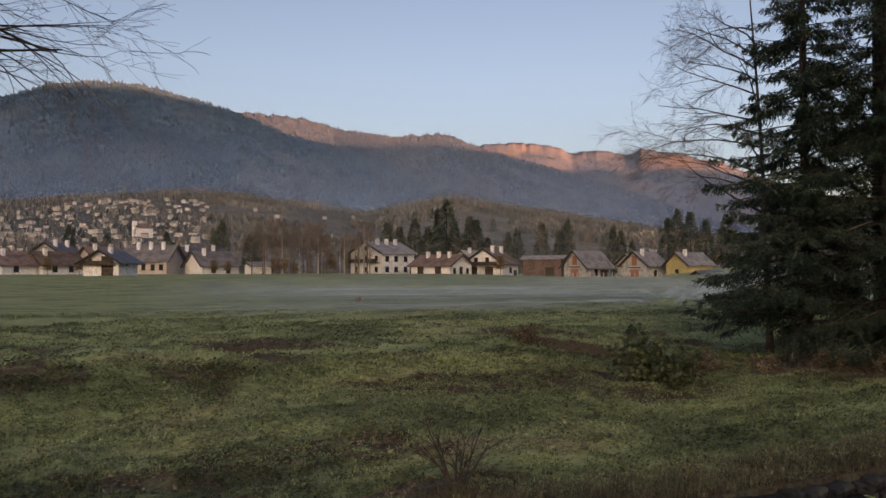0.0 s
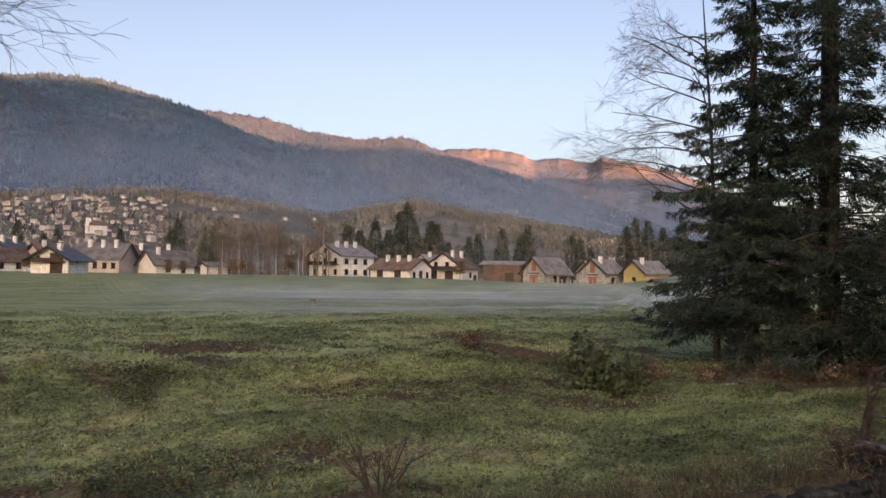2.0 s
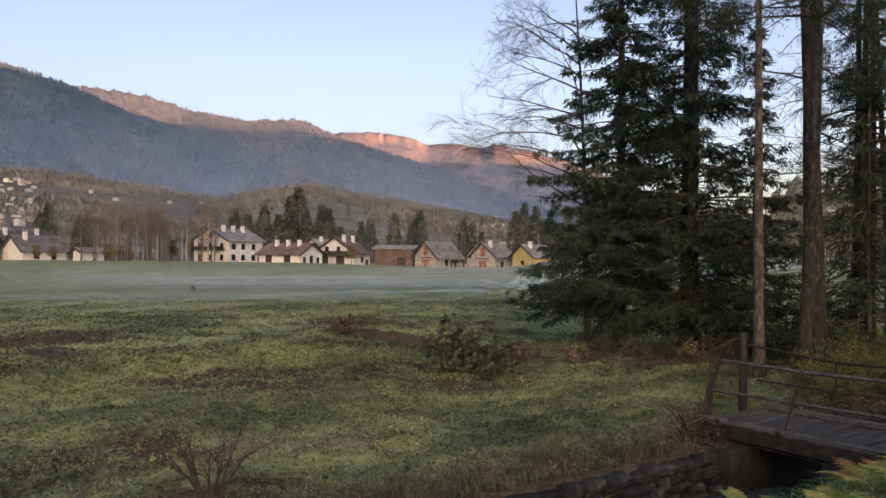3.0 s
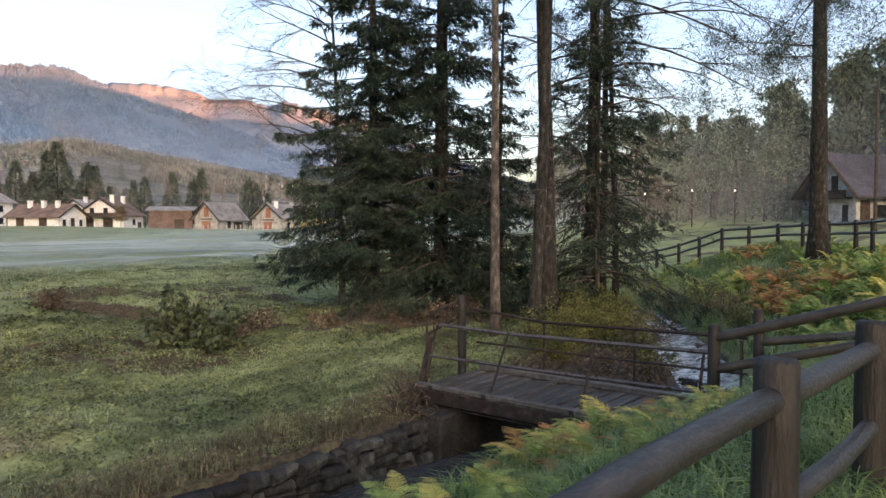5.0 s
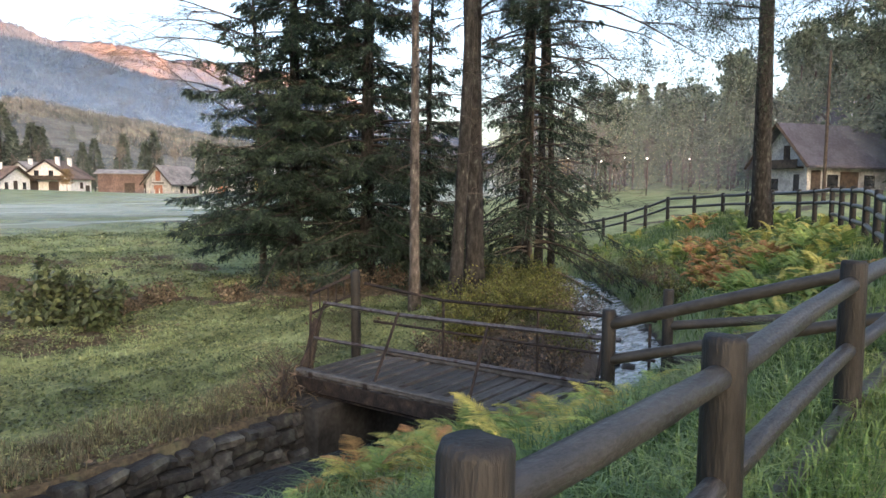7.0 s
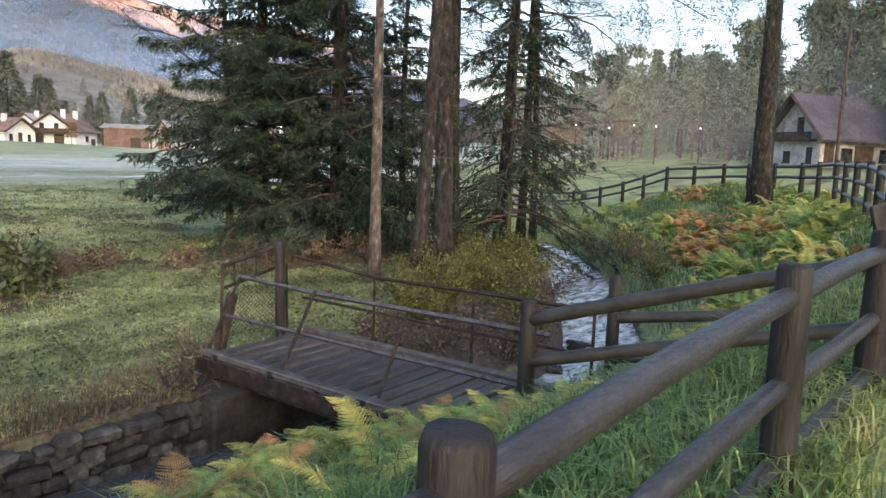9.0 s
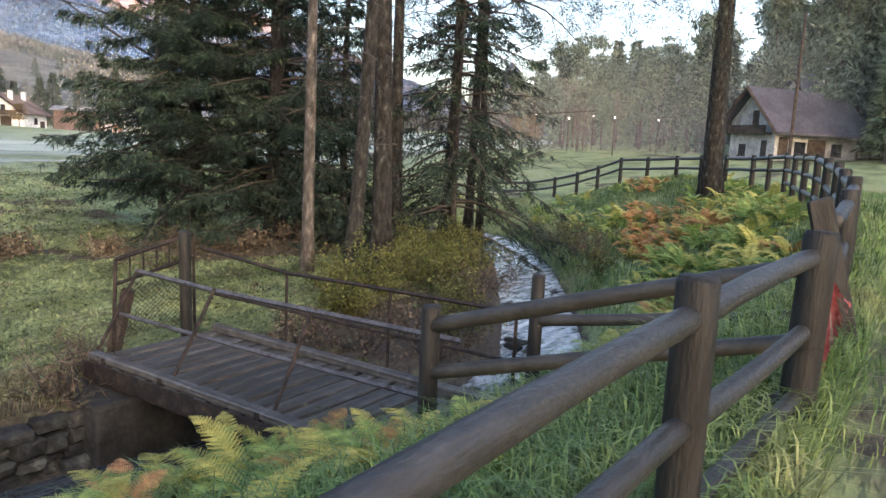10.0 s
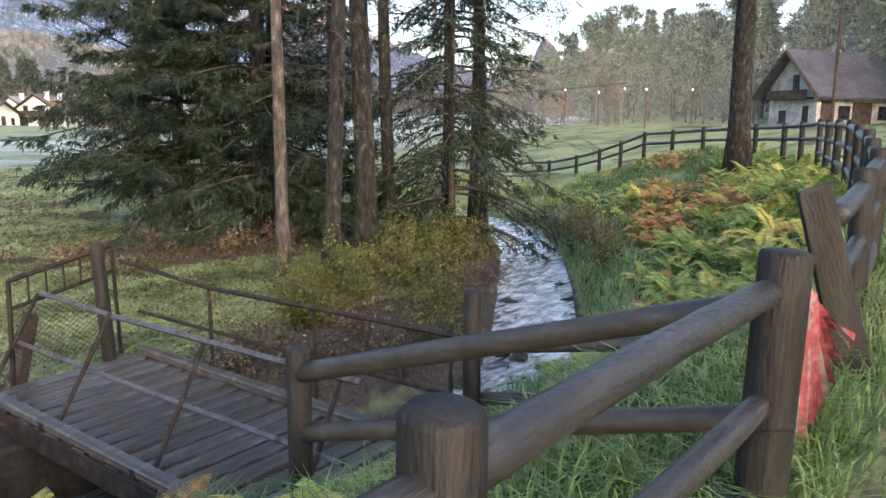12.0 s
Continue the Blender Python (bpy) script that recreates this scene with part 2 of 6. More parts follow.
def path_z(x):
    return np.interp(x, [-50, 0, 10, 15, 22, 40], [0.0, 0.08, 0.2, 0.42, 0.7, 0.75])


def height(x, y):
    """The ground's height: the path, the bank, the stream bed and the meadow."""
    x, y = np.asarray(x, float), np.asarray(y, float)
    yc = stream_y(x)
    slope = (stream_y(x + 0.5) - stream_y(x - 0.5))
    k = 1 / np.sqrt(1 + slope * slope)
    s = (yc - y) * k
    pz = path_z(x)
    # towards the path
    wide = np.clip((yc - 0.7) * k - 2.0, 1.5, 5.0)
    u = np.clip((s - 2.0) / wide, 0, 1)
    right = np.where(s < 2.0, -1.7 + 1.1 * smooth01((s - 0.22) / 1.4), -0.6 + (pz + 0.6) * (1 - (1 - u) ** 1.6))
    right = right + np.where(s > 1.2, 0.10 * (vnoise(x * 0.9, y * 0.9, 3) - 0.5) * np.clip((y - 0.4) * 2, 0, 1), 0)
    right = right - np.where(s > 2.0, 1.3 * smooth01((y - 7.5) / 6.0) * smooth01((x - 26) / 5.0), 0)
    # beyond the far fence the ground falls to a second meadow and climbs to the wood
    beyond = smooth01(((x - 36) * 0.83 - (y - 12) * 0.55) / 6.0)
    right = right * (1 - beyond) + beyond * (-0.3 + 0.042 * np.clip(x - 40, 0, 110))
    # the meadow
    m = -1.05 + 0.62 * np.exp(-(((y - 16.5) / 3.2) ** 2)) * smooth01((13.5 - x) / 5.0) * (0.75 + 0.5 * vnoise(x * 0.25, y * 0.2, 8))
    ridge = np.interp(x, [-5, 4, 9, 13, 17], [21.5, 20.5, 18.5, 14.2, 13.2])
    m = m + 0.34 * smooth01((y - ridge + 0.4) / 0.8) * np.exp(-np.clip(y - ridge, 0, 60) / 5.0) * smooth01((x + 2) / 4) * smooth01((14.5 - x) / 2)
    m = m + 0.35 * smooth01((y - 19) / 6) * smooth01((60 - y) / 25)
    m = m + 0.20 * np.exp(-(((x - 16) / 4) ** 2 + ((y - 13.5) / 2.5) ** 2))
    m = m + 0.62 * (fbm(x * 0.22, y * 0.42, 11, 3) - 0.44) * np.clip((y - 6.4) / 2, 0, 1) * smooth01((70 - y) / 40)
    m = m + (0.13 * (vnoise(x * 1.3, y * 1.3, 5) - 0.5) + 0.10 * (vnoise(x * 2.9, y * 2.9, 6) - 0.5) + 0.05 * (vnoise(x * 5.3, y * 5.3, 7) - 0.5)) * smooth01((y - 6.4) / 1)
    far = smooth01((y + 0.3 * x - 90) / 60)
    m = m + far * (1.3 + np.clip((90 - x) * 0.03, 0, 0.8))
    m = m + beyond * (0.042 * np.clip(x - 40, 0, 110)) * 0.5
    wall = smooth01((y - 6.22) / 0.16)
    bank = smooth01((-s - 0.18) / 1.15)
    mix = smooth01((x - 12.3) / 0.8)
    edge = wall * (1 - mix) + bank * mix
    left = -1.7 * (1 - edge) + m * edge
    z = np.where(s > 0, right, left)
    return z


def ground_at(x, y):
    return float(height(np.array([x]), np.array([y]))[0])


def spaced(lo, hi, step, reach, growth=1.22):
    mid = list(np.arange(lo, hi + 1e-6, step))
    a, d = [], step
    p = lo
    while p > -reach:
        d *= growth
        p -= d
        a.append(p)
    b, d, p = [], step, hi
    while p < reach:
        d *= growth
        p += d
        b.append(p)
    return np.array(a[::-1] + mid + b)


def ground_material():
    m = mat("meadow_ground", (0.14, 0.17, 0.075), (0.25, 0.30, 0.14), 0.45, 0.95, 0.8, 22, c3=(0.25, 0.25, 0.13), coords="World", stretch=(0.45, 1.3, 1), bump_dist=0.06)
    n, l = m.node_tree.nodes, m.node_tree.links
    b = n["Principled BSDF"]
    turf = b.inputs["Base Color"].links[0].from_socket
    geo = n.new("ShaderNodeNewGeometry")
    nz = n.new("ShaderNodeTexNoise")
    nz.inputs["Scale"].default_value, nz.inputs["Detail"].default_value = 2.2, 6
    l.new(geo.outputs["Position"], nz.inputs["Vector"])

    def layer(under, attribute, c1, c2):
        at = n.new("ShaderNodeAttribute")
        at.attribute_name = attribute
        add, rng, cr, mx = n.new("ShaderNodeMath"), n.new("ShaderNodeMapRange"), n.new("ShaderNodeValToRGB"), n.new("ShaderNodeMix")
        add.operation = "ADD"
        l.new(at.outputs["Fac"], add.inputs[0])
        l.new(nz.outputs["Fac"], add.inputs[1])
        rng.inputs["From Min"].default_value, rng.inputs["From Max"].default_value = 0.8, 1.1
        l.new(add.outputs[0], rng.inputs["Value"])
        fine = n.new("ShaderNodeTexNoise")
        fine.inputs["Scale"].default_value, fine.inputs["Detail"].default_value = 19, 4
        l.new(geo.outputs["Position"], fine.inputs["Vector"])
        cr.color_ramp.elements[0].position, cr.color_ramp.elements[1].position = 0.35, 0.66
        cr.color_ramp.elements[0].color, cr.color_ramp.elements[1].color = (*c1, 1), (*c2, 1)
        l.new(fine.outputs["Fac"], cr.inputs["Fac"])
        mx.data_type = "RGBA"
        l.new(rng.outputs[0], mx.inputs["Factor"])
        l.new(under, mx.inputs["A"])
        l.new(cr.outputs["Color"], mx.inputs["B"])
        return mx.outputs["Result"]

    c = layer(turf, "litter", (0.038, 0.032, 0.021), (0.10, 0.082, 0.052))
    c = layer(c, "earth", (0.05, 0.043, 0.036), (0.10, 0.085, 0.07))
    l.new(c, b.inputs["Base Color"])
    return m


def litter_amount(x, y):
    a = np.exp(-((((x - 17.5) / 4.5) ** 2 + ((y - 13.0) / 2.6) ** 2) ** 2))
    ridge = np.interp(x, [-5, 4, 9, 13, 17], [21.5, 20.5, 18.5, 14.2, 13.2])
    b = 1.0 * np.exp(-(((y - ridge) / 0.8) ** 2)) * smooth01((x + 1) / 4) * smooth01((20 - x) / 3)
    c = 0.66 * np.exp(-(((y - 6.6) / 0.75) ** 2)) * smooth01((12.5 - x) / 2)
    # near patches: brown leaves that also paint in the shade on the near meadow
    g = 0.75 * smooth01((fbm(x * 0.7, y * 0.9, 27, 3) - 0.42) / 0.12) * smooth01((10.5 - y) / 2.5) * smooth01((6.5 - x) / 3)
    d = 0.62 * smooth01((fbm(x * 0.3, y * 0.5, 21, 3) - 0.50) / 0.12) * smooth01((y - 7) / 2) * smooth01((32 - y) / 8)
    e = 0.9 * np.exp(-((((x - 14.8) / 2.6) ** 2 + ((y - 6.6) / 1.0) ** 2) ** 2))
    return np.clip(np.maximum.reduce([a, b, c, d, e, g]), 0, 1)


gx, gy = spaced(-3, 40, 0.17, 5200), spaced(-2.0, 27, 0.14, 5200)
GX, GY = np.meshgrid(gx, gy)
GZ = height(GX, GY)
nx, ny = len(gx), len(gy)
verts = np.stack([GX.ravel(), GY.ravel(), GZ.ravel()], 1)
ii = (np.arange(ny - 1)[:, None] * nx + np.arange(nx - 1)[None, :]).ravel()
faces = np.stack([ii, ii + 1, ii + 1 + nx, ii + nx], 1)
ground = thing("ground", "autumn meadow and grassy bank with fallen leaves along a stream", "ground", (verts.tolist(), faces.tolist()), ground_material(), kind="structure", smooth=True)
lit = litter_amount(GX, GY).ravel()
earth = np.maximum.reduce([np.clip((-1.25 - GZ) / 0.3, 0, 1) * (GY < 40), 0.75 * np.exp(-(((GY + 0.5) / 0.8) ** 2)) * (GX < 40), 0.8 * np.exp(-(((GY - stream_y(GX) - 1.3) / 0.9) ** 2)) * (GX > 11.8) * (GX < 25)]).ravel()
for an, av in (("litter", lit), ("earth", earth)):
    at_ = ground.data.attributes.new(an, "FLOAT", "POINT")
    at_.data.foreach_set("value", av.astype(np.float32))


# ---- the stream ----
def water_material():
    m = bpy.data.materials.new("stream_water")
    m.use_nodes = True
    n, l = m.node_tree.nodes, m.node_tree.links
    b = n["Principled BSDF"]
    b.inputs["Base Color"].default_value = (0.035, 0.04, 0.042, 1)
    b.inputs["Roughness"].default_value, b.inputs["IOR"].default_value = 0.10, 1.33
    b.inputs["Specular IOR Level"].default_value = 0.9
    geo, mp = n.new("ShaderNodeNewGeometry"), n.new("ShaderNodeMapping")
    mp.inputs["Rotation"].default_value[2] = radians(-35)
    mp.inputs["Scale"].default_value = (1.0, 2.4, 1.0)
    l.new(geo.outputs["Position"], mp.inputs["Vector"])
    a, c = n.new("ShaderNodeTexNoise"), n.new("ShaderNodeTexNoise")
    a.inputs["Scale"].default_value, c.inputs["Scale"].default_value = 2.2, 9.0
    a.inputs["Distortion"].default_value = 0.8
    l.new(mp.outputs[0], a.inputs["Vector"])
    l.new(mp.outputs[0], c.inputs["Vector"])
    add = n.new("ShaderNodeMath")
    add.operation = "MULTIPLY_ADD"
    add.inputs[1].default_value = 0.35
    l.new(c.outputs["Fac"], add.inputs[0])
    l.new(a.outputs["Fac"], add.inputs[2])
    # ramp from dark water to a white that imitates reflected sky
    sky_white = n.new("ShaderNodeValToRGB")
    sky_white.color_ramp.elements[0].position, sky_white.color_ramp.elements[1].position = 0.52, 0.86
    sky_white.color_ramp.elements[0].color, sky_white.color_ramp.elements[1].color = (0.05, 0.055, 0.057, 1), (0.66, 0.69, 0.73, 1)
    # sky's reflection painted white on riffles above the bridge, none in the shade below
    sep, upstream, white = n.new("ShaderNodeSeparateXYZ"), n.new("ShaderNodeMapRange"), n.new("ShaderNodeMath")
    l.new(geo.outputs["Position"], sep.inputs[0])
    upstream.inputs["From Min"].default_value, upstream.inputs["From Max"].default_value = 11.5, 14.5
    l.new(sep.outputs["X"], upstream.inputs["Value"])
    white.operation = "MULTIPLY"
    l.new(upstream.outputs[0], white.inputs[0])
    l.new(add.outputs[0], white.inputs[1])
    l.new(white.outputs[0], sky_white.inputs["Fac"])
    l.new(sky_white.outputs["Color"], b.inputs["Base Color"])
    bp = n.new("ShaderNodeBump")
    bp.inputs["Strength"].default_value, bp.inputs["Distance"].default_value = 1.0, 0.04
    l.new(add.outputs[0], bp.inputs["Height"])
    l.new(bp.outputs[0], b.inputs["Normal"])
    return m


g = Geo()
xs = np.arange(-8, 44, 0.5)
for i, x in enumerate(xs):
    yc = float(stream_y(x))
    w = 1.15
    g.v.append(Vector((x, yc - w, WATER_Z + 0.012 * max(0, x - 14))))
    g.v.append(Vector((x, yc + w, WATER_Z + 0.012 * max(0, x - 14))))
    if i:
        k = 2 * i
        g.f.append((k - 2, k, k + 1, k - 1))
thing("water", "shallow rippling stream with pale sky reflection painted in white patches", "stream", g, water_material(), kind="structure", smooth=True)


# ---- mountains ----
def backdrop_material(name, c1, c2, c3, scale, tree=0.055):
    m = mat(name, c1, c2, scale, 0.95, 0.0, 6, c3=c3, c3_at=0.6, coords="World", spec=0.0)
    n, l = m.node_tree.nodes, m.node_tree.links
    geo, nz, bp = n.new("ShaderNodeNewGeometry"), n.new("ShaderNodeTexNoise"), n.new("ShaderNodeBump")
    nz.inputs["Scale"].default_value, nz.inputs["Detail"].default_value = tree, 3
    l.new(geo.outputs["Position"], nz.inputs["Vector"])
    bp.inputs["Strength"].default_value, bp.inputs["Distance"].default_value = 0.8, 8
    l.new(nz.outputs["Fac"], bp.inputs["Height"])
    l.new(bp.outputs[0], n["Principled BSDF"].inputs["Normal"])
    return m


def mountain(name, label, material, near, crest_r, profile, seed, rough=0.10, power=1.15, foot=0.0, cols=420, rows=46, jag=0.003):
    """A mountain side round part of the valley: profile gives the crest's bearing from +y and its rise per metre of distance."""
    az = np.linspace(profile[0][0], profile[-1][0], cols)
    rise = np.interp(az, [p[0] for p in profile], [p[1] for p in profile])
    notch = jag * (fbm(az * 3.0, az * 0, seed, 5) - 0.5) * 2
    v = []
    for j in range(rows + 8):
        t = j / (rows - 1)
        r = near + (crest_r - near) * t
        up = np.where(t <= 1, foot + (1 - foot) * t**power, 1 - 0.5 * (t - 1) * 4)
        wob = 1 + 0.10 * (fbm(az * 0.25, az * 0 + t * 1.5, seed + 9, 3) - 0.45)
        rr = r * (1 + (wob - 1) * (1 - t if t < 1 else 0))
        z = rise * crest_r * up + notch * crest_r * max(0.0, 1 - abs(t - 1) * 9)
        a = np.radians(az)
        wx, wy = np.sin(a) * rr / 520.0, np.cos(a) * rr / 520.0
        gully = fbm(wx, wy, seed + 3, 5) - 0.47
        ridged = np.abs(vnoise(wx * 0.8 + 0.5 * wy, wy * 0.35, seed + 5) - 0.5) * 2
        z = z + rise * crest_r * rough * (gully * 2.6 + (0.5 - ridged) * 0.9) * np.sin(np.pi * min(t, 1)) ** 0.8
        v.append(np.stack([np.sin(a) * rr, np.cos(a) * rr, z], 1))
    v = np.concatenate(v)
    k = (np.arange(rows + 7)[:, None] * cols + np.arange(cols - 1)[None, :]).ravel()
    f = np.stack([k, k + 1, k + 1 + cols, k + cols], 1)
    return thing(name, label, "mountain", (v.tolist(), f.tolist()), material, kind="structure", smooth=True)


def woods(ob, name, label, n, h, wide, material, seed, t_lo=0.0, t_hi=1.0, cols=420, keep=0.45, clearing=None):
    """Thousands of far trees standing on a mountain side, as slim pointed crowns."""
    rng = np.random.default_rng(seed)
    v = np.empty(len(ob.data.vertices) * 3)
    ob.data.vertices.foreach_get("co", v)
    v = v.reshape(-1, cols, 3)
    rows = 45
    j = rng.uniform(t_lo, t_hi, n) * rows
    i = rng.uniform(0, cols - 1.001, n)
    j0, i0 = np.minimum(j.astype(int), rows - 1), i.astype(int)
    fj, fi = (j - j0)[:, None], (i - i0)[:, None]
    p = (v[j0, i0] * (1 - fi) + v[j0, i0 + 1] * fi) * (1 - fj) + (v[j0 + 1, i0] * (1 - fi) + v[j0 + 1, i0 + 1] * fi) * fj
    ok = vnoise(p[:, 0] / 90, p[:, 1] / 90, seed) > keep * vnoise(p[:, 0] / 300, p[:, 1] / 300, seed + 1)
    if clearing:
        az = np.degrees(np.arctan2(p[:, 0], p[:, 1]))
        dist = np.hypot(p[:, 0], p[:, 1])
        inside = (az > clearing[0]) & (az < clearing[1]) & (dist < clearing[2])
        ok &= ~inside | (rng.random(len(p)) < clearing[3])
    p = p[ok]
    hh = h * rng.uniform(0.6, 1.3, len(p))
    out = []
    for turn in (0.0, 1.57):
        az = np.arctan2(p[:, 0], p[:, 1]) + turn + 0.6
        s = np.stack([np.cos(az), -np.sin(az), 0 * az], 1) * (wide * hh * rng.uniform(0.7, 1.3, len(p)) * 0.5)[:, None]
        up = np.stack([0 * hh, 0 * hh, hh], 1)
        q = np.stack([p - up * 0.2, p + s + up * 0.3, p + up, p - s + up * 0.3], 1).reshape(-1, 3)
        out.append((q, np.arange(len(q)).reshape(-1, 4)))
    k = len(out[0][0])
    vs, fs = np.concatenate([out[0][0], out[1][0]]), np.concatenate([out[0][1], out[1][1] + k])
    return thing(name, label, "woods", (vs.tolist(), fs.tolist()), material, kind="stuff")


# blue and grey of distant haze are painted into the mountain and hill colours
M_MT_A = backdrop_material("hazed_mountain_forest", (0.042, 0.078, 0.125), (0.062, 0.102, 0.152), (0.090, 0.124, 0.165), 0.006)
M_MT_B = backdrop_material("hazed_mountain_slope", (0.056, 0.080, 0.122), (0.076, 0.098, 0.136), (0.105, 0.118, 0.142), 0.005)
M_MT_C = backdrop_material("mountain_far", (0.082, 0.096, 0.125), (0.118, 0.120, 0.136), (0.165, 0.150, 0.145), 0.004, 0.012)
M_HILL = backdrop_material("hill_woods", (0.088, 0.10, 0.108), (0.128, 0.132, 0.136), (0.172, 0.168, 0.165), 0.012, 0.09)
mt_a = mountain("mountain_near", "shaded forested mountain tinted haze blue, with a sunlit crest", M_MT_A, 1100, 2600, [(-40, 0.12), (-20, 0.16), (-7.6, 0.206), (-4.6, 0.229), (-2.1, 0.2374), (1.2, 0.2386), (4.4, 0.2273), (8, 0.2107), (11.4, 0.187), (15.7, 0.1663), (19.2, 0.1479), (22.7, 0.117), (28.9, 0.0856), (33.3, 0.069), (41.6, 0.0446), (55, 0.02)], 4)
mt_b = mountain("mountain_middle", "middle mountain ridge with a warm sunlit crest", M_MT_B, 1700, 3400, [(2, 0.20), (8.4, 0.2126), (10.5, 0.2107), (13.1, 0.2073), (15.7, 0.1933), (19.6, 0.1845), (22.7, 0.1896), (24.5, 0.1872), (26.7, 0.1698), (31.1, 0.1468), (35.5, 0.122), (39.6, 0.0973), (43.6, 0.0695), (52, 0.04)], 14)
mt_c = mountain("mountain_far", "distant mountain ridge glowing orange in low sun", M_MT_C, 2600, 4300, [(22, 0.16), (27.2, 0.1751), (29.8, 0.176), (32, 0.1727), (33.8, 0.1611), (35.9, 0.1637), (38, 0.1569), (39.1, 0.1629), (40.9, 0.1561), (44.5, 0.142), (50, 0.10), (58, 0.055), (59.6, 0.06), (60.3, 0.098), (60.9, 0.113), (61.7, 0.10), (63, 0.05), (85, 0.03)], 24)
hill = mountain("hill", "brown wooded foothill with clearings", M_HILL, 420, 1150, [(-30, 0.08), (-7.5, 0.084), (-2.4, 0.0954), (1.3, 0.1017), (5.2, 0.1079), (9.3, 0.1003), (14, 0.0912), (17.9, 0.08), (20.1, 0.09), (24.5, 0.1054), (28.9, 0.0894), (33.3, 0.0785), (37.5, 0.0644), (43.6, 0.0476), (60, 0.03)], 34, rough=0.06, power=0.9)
# out of view, added to block the low sun below the crests
mountain("mountain_behind", "unseen dark mountain range on the sunrise side, added to shade the valley", M_MT_B, 2600, 5000, [(90, 0.05), (95, 0.14), (100, 0.16), (112, 0.168), (135, 0.188), (160, 0.19), (200, 0.17), (240, 0.1)], 44, cols=160, jag=0.002)
# tree colours carry the same painted haze as the slopes under them
M_WOODS_A = mat("hazed_mountain_trees", (0.040, 0.074, 0.118), (0.060, 0.098, 0.146), 0.004, 0.95, 0, 5, c3=(0.086, 0.116, 0.155), coords="World", rand="island", amount=0.14, spec=0.0)
M_WOODS_B = mat("hazed_far_mountain_trees", (0.052, 0.076, 0.116), (0.072, 0.094, 0.130), 0.004, 0.95, 0, 5, c3=(0.100, 0.112, 0.136), coords="World", rand="island", amount=0.15, spec=0.0)
M_WOODS_H = mat("hazed_hill_trees", (0.084, 0.096, 0.104), (0.128, 0.130, 0.134), 0.012, 0.95, 0, 5, c3=(0.165, 0.160, 0.158), coords="World", rand="island", amount=0.3, spec=0.0)
woods(mt_a, "mountain_woods", "dark conifer forest tinted haze blue, covering the mountain side", 42000, 10, 0.6, M_WOODS_A, 3)
woods(mt_b, "mountain_woods", "forest tinted haze blue on the middle mountain ridge", 22000, 11, 0.6, M_WOODS_B, 5, 0.3)
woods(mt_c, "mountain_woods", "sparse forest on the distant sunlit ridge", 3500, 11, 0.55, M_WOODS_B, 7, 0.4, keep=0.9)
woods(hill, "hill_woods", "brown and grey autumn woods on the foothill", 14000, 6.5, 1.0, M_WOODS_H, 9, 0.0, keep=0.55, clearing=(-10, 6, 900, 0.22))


# ---- log fence along the path ----
def log_post(r, h, seed):
    """A round post about its foot, slightly bent and out of round, with a chamfered, checked top."""
    rnd, g, n = random.Random(seed), Geo(), 14
    wob = [1 + rnd.uniform(-0.06, 0.06) for _ in range(n)]
    levels = [-0.35, 0.0, h * 0.33, h * 0.66, h - 0.02, h]
    for j, z in enumerate(levels):
        rr = r * (1.03 - 0.05 * max(z, 0) / h) * (0.90 if j == len(levels) - 1 else 1)
        for k in range(n):
            t = 2 * math.pi * k / n
            q = wob[k] + rnd.uniform(-0.015, 0.015)
            g.v.append(Vector((math.cos(t) * rr * q, math.sin(t) * rr * q, z + (rnd.uniform(-0.004, 0.004) if j > 3 else 0))))
    for j in range(len(levels) - 1):
        for k in range(n):
            a, b = j * n + k, j * n + (k + 1) % n
            g.f.append((a, b, b + n, a + n))
    g.v.append(Vector((0, 0, h + 0.003)))
    for k in range(n):
        g.f.append(((len(levels) - 1) * n + k, (len(levels) - 1) * n + (k + 1) % n, len(g.v) - 1))
    return g


def log_rail(a, b, r, seed):
    """A round rail from a to b with a slight bend, rounded ends and small knots."""
    rnd = random.Random(seed)
    a, b = Vector(a), Vector(b)
    d = b - a
    pts, rad = [], []
    bend = Vector((rnd.uniform(-1, 1), rnd.uniform(-1, 1), rnd.uniform(-1, 0.6))) * 0.012 * d.length
    for k in range(13):
        t = k / 12
        pts.append(a + d * t + bend * math.sin(math.pi * t))
        rad.append(r * (1.05 - 0.10 * t) * (1 + rnd.uniform(-0.035, 0.035)))
    pts.insert(0, a - d.normalized() * 0.02)
    rad.insert(0, r * 0.75)
    pts.append(b + d.normalized() * 0.02)
    rad.append(r * 0.68)
    return Geo().tube(pts, rad, 12)


def add_rail(fence, a, b, r, seed, wood):
    """A rail laid from a to b, modelled along its own length."""
    a, b = Vector(a), Vector(b)
    d = b - a
    rl = part("rail", log_rail((0, 0, 0), (0, 0, d.length), r, seed), wood, fence, smooth=True)
    rl.matrix_basis = Matrix.Translation(a) @ d.to_track_quat("Z", "Y").to_matrix().to_4x4()
    return rl


def post_on(fence, x, y, top, r, seed, lean=(0, 0), foot=None):
    z = ground_at(x, y) if foot is None else foot
    p = part("post", log_post(r, top - z, seed), M_POST, fence, smooth=False)
    p.matrix_basis = pose(x, y, z, lean[0], lean[1], seed * 37 % 360)
    me = p.data
    me.polygons.foreach_set("use_smooth", [True] * len(me.polygons))
    return p


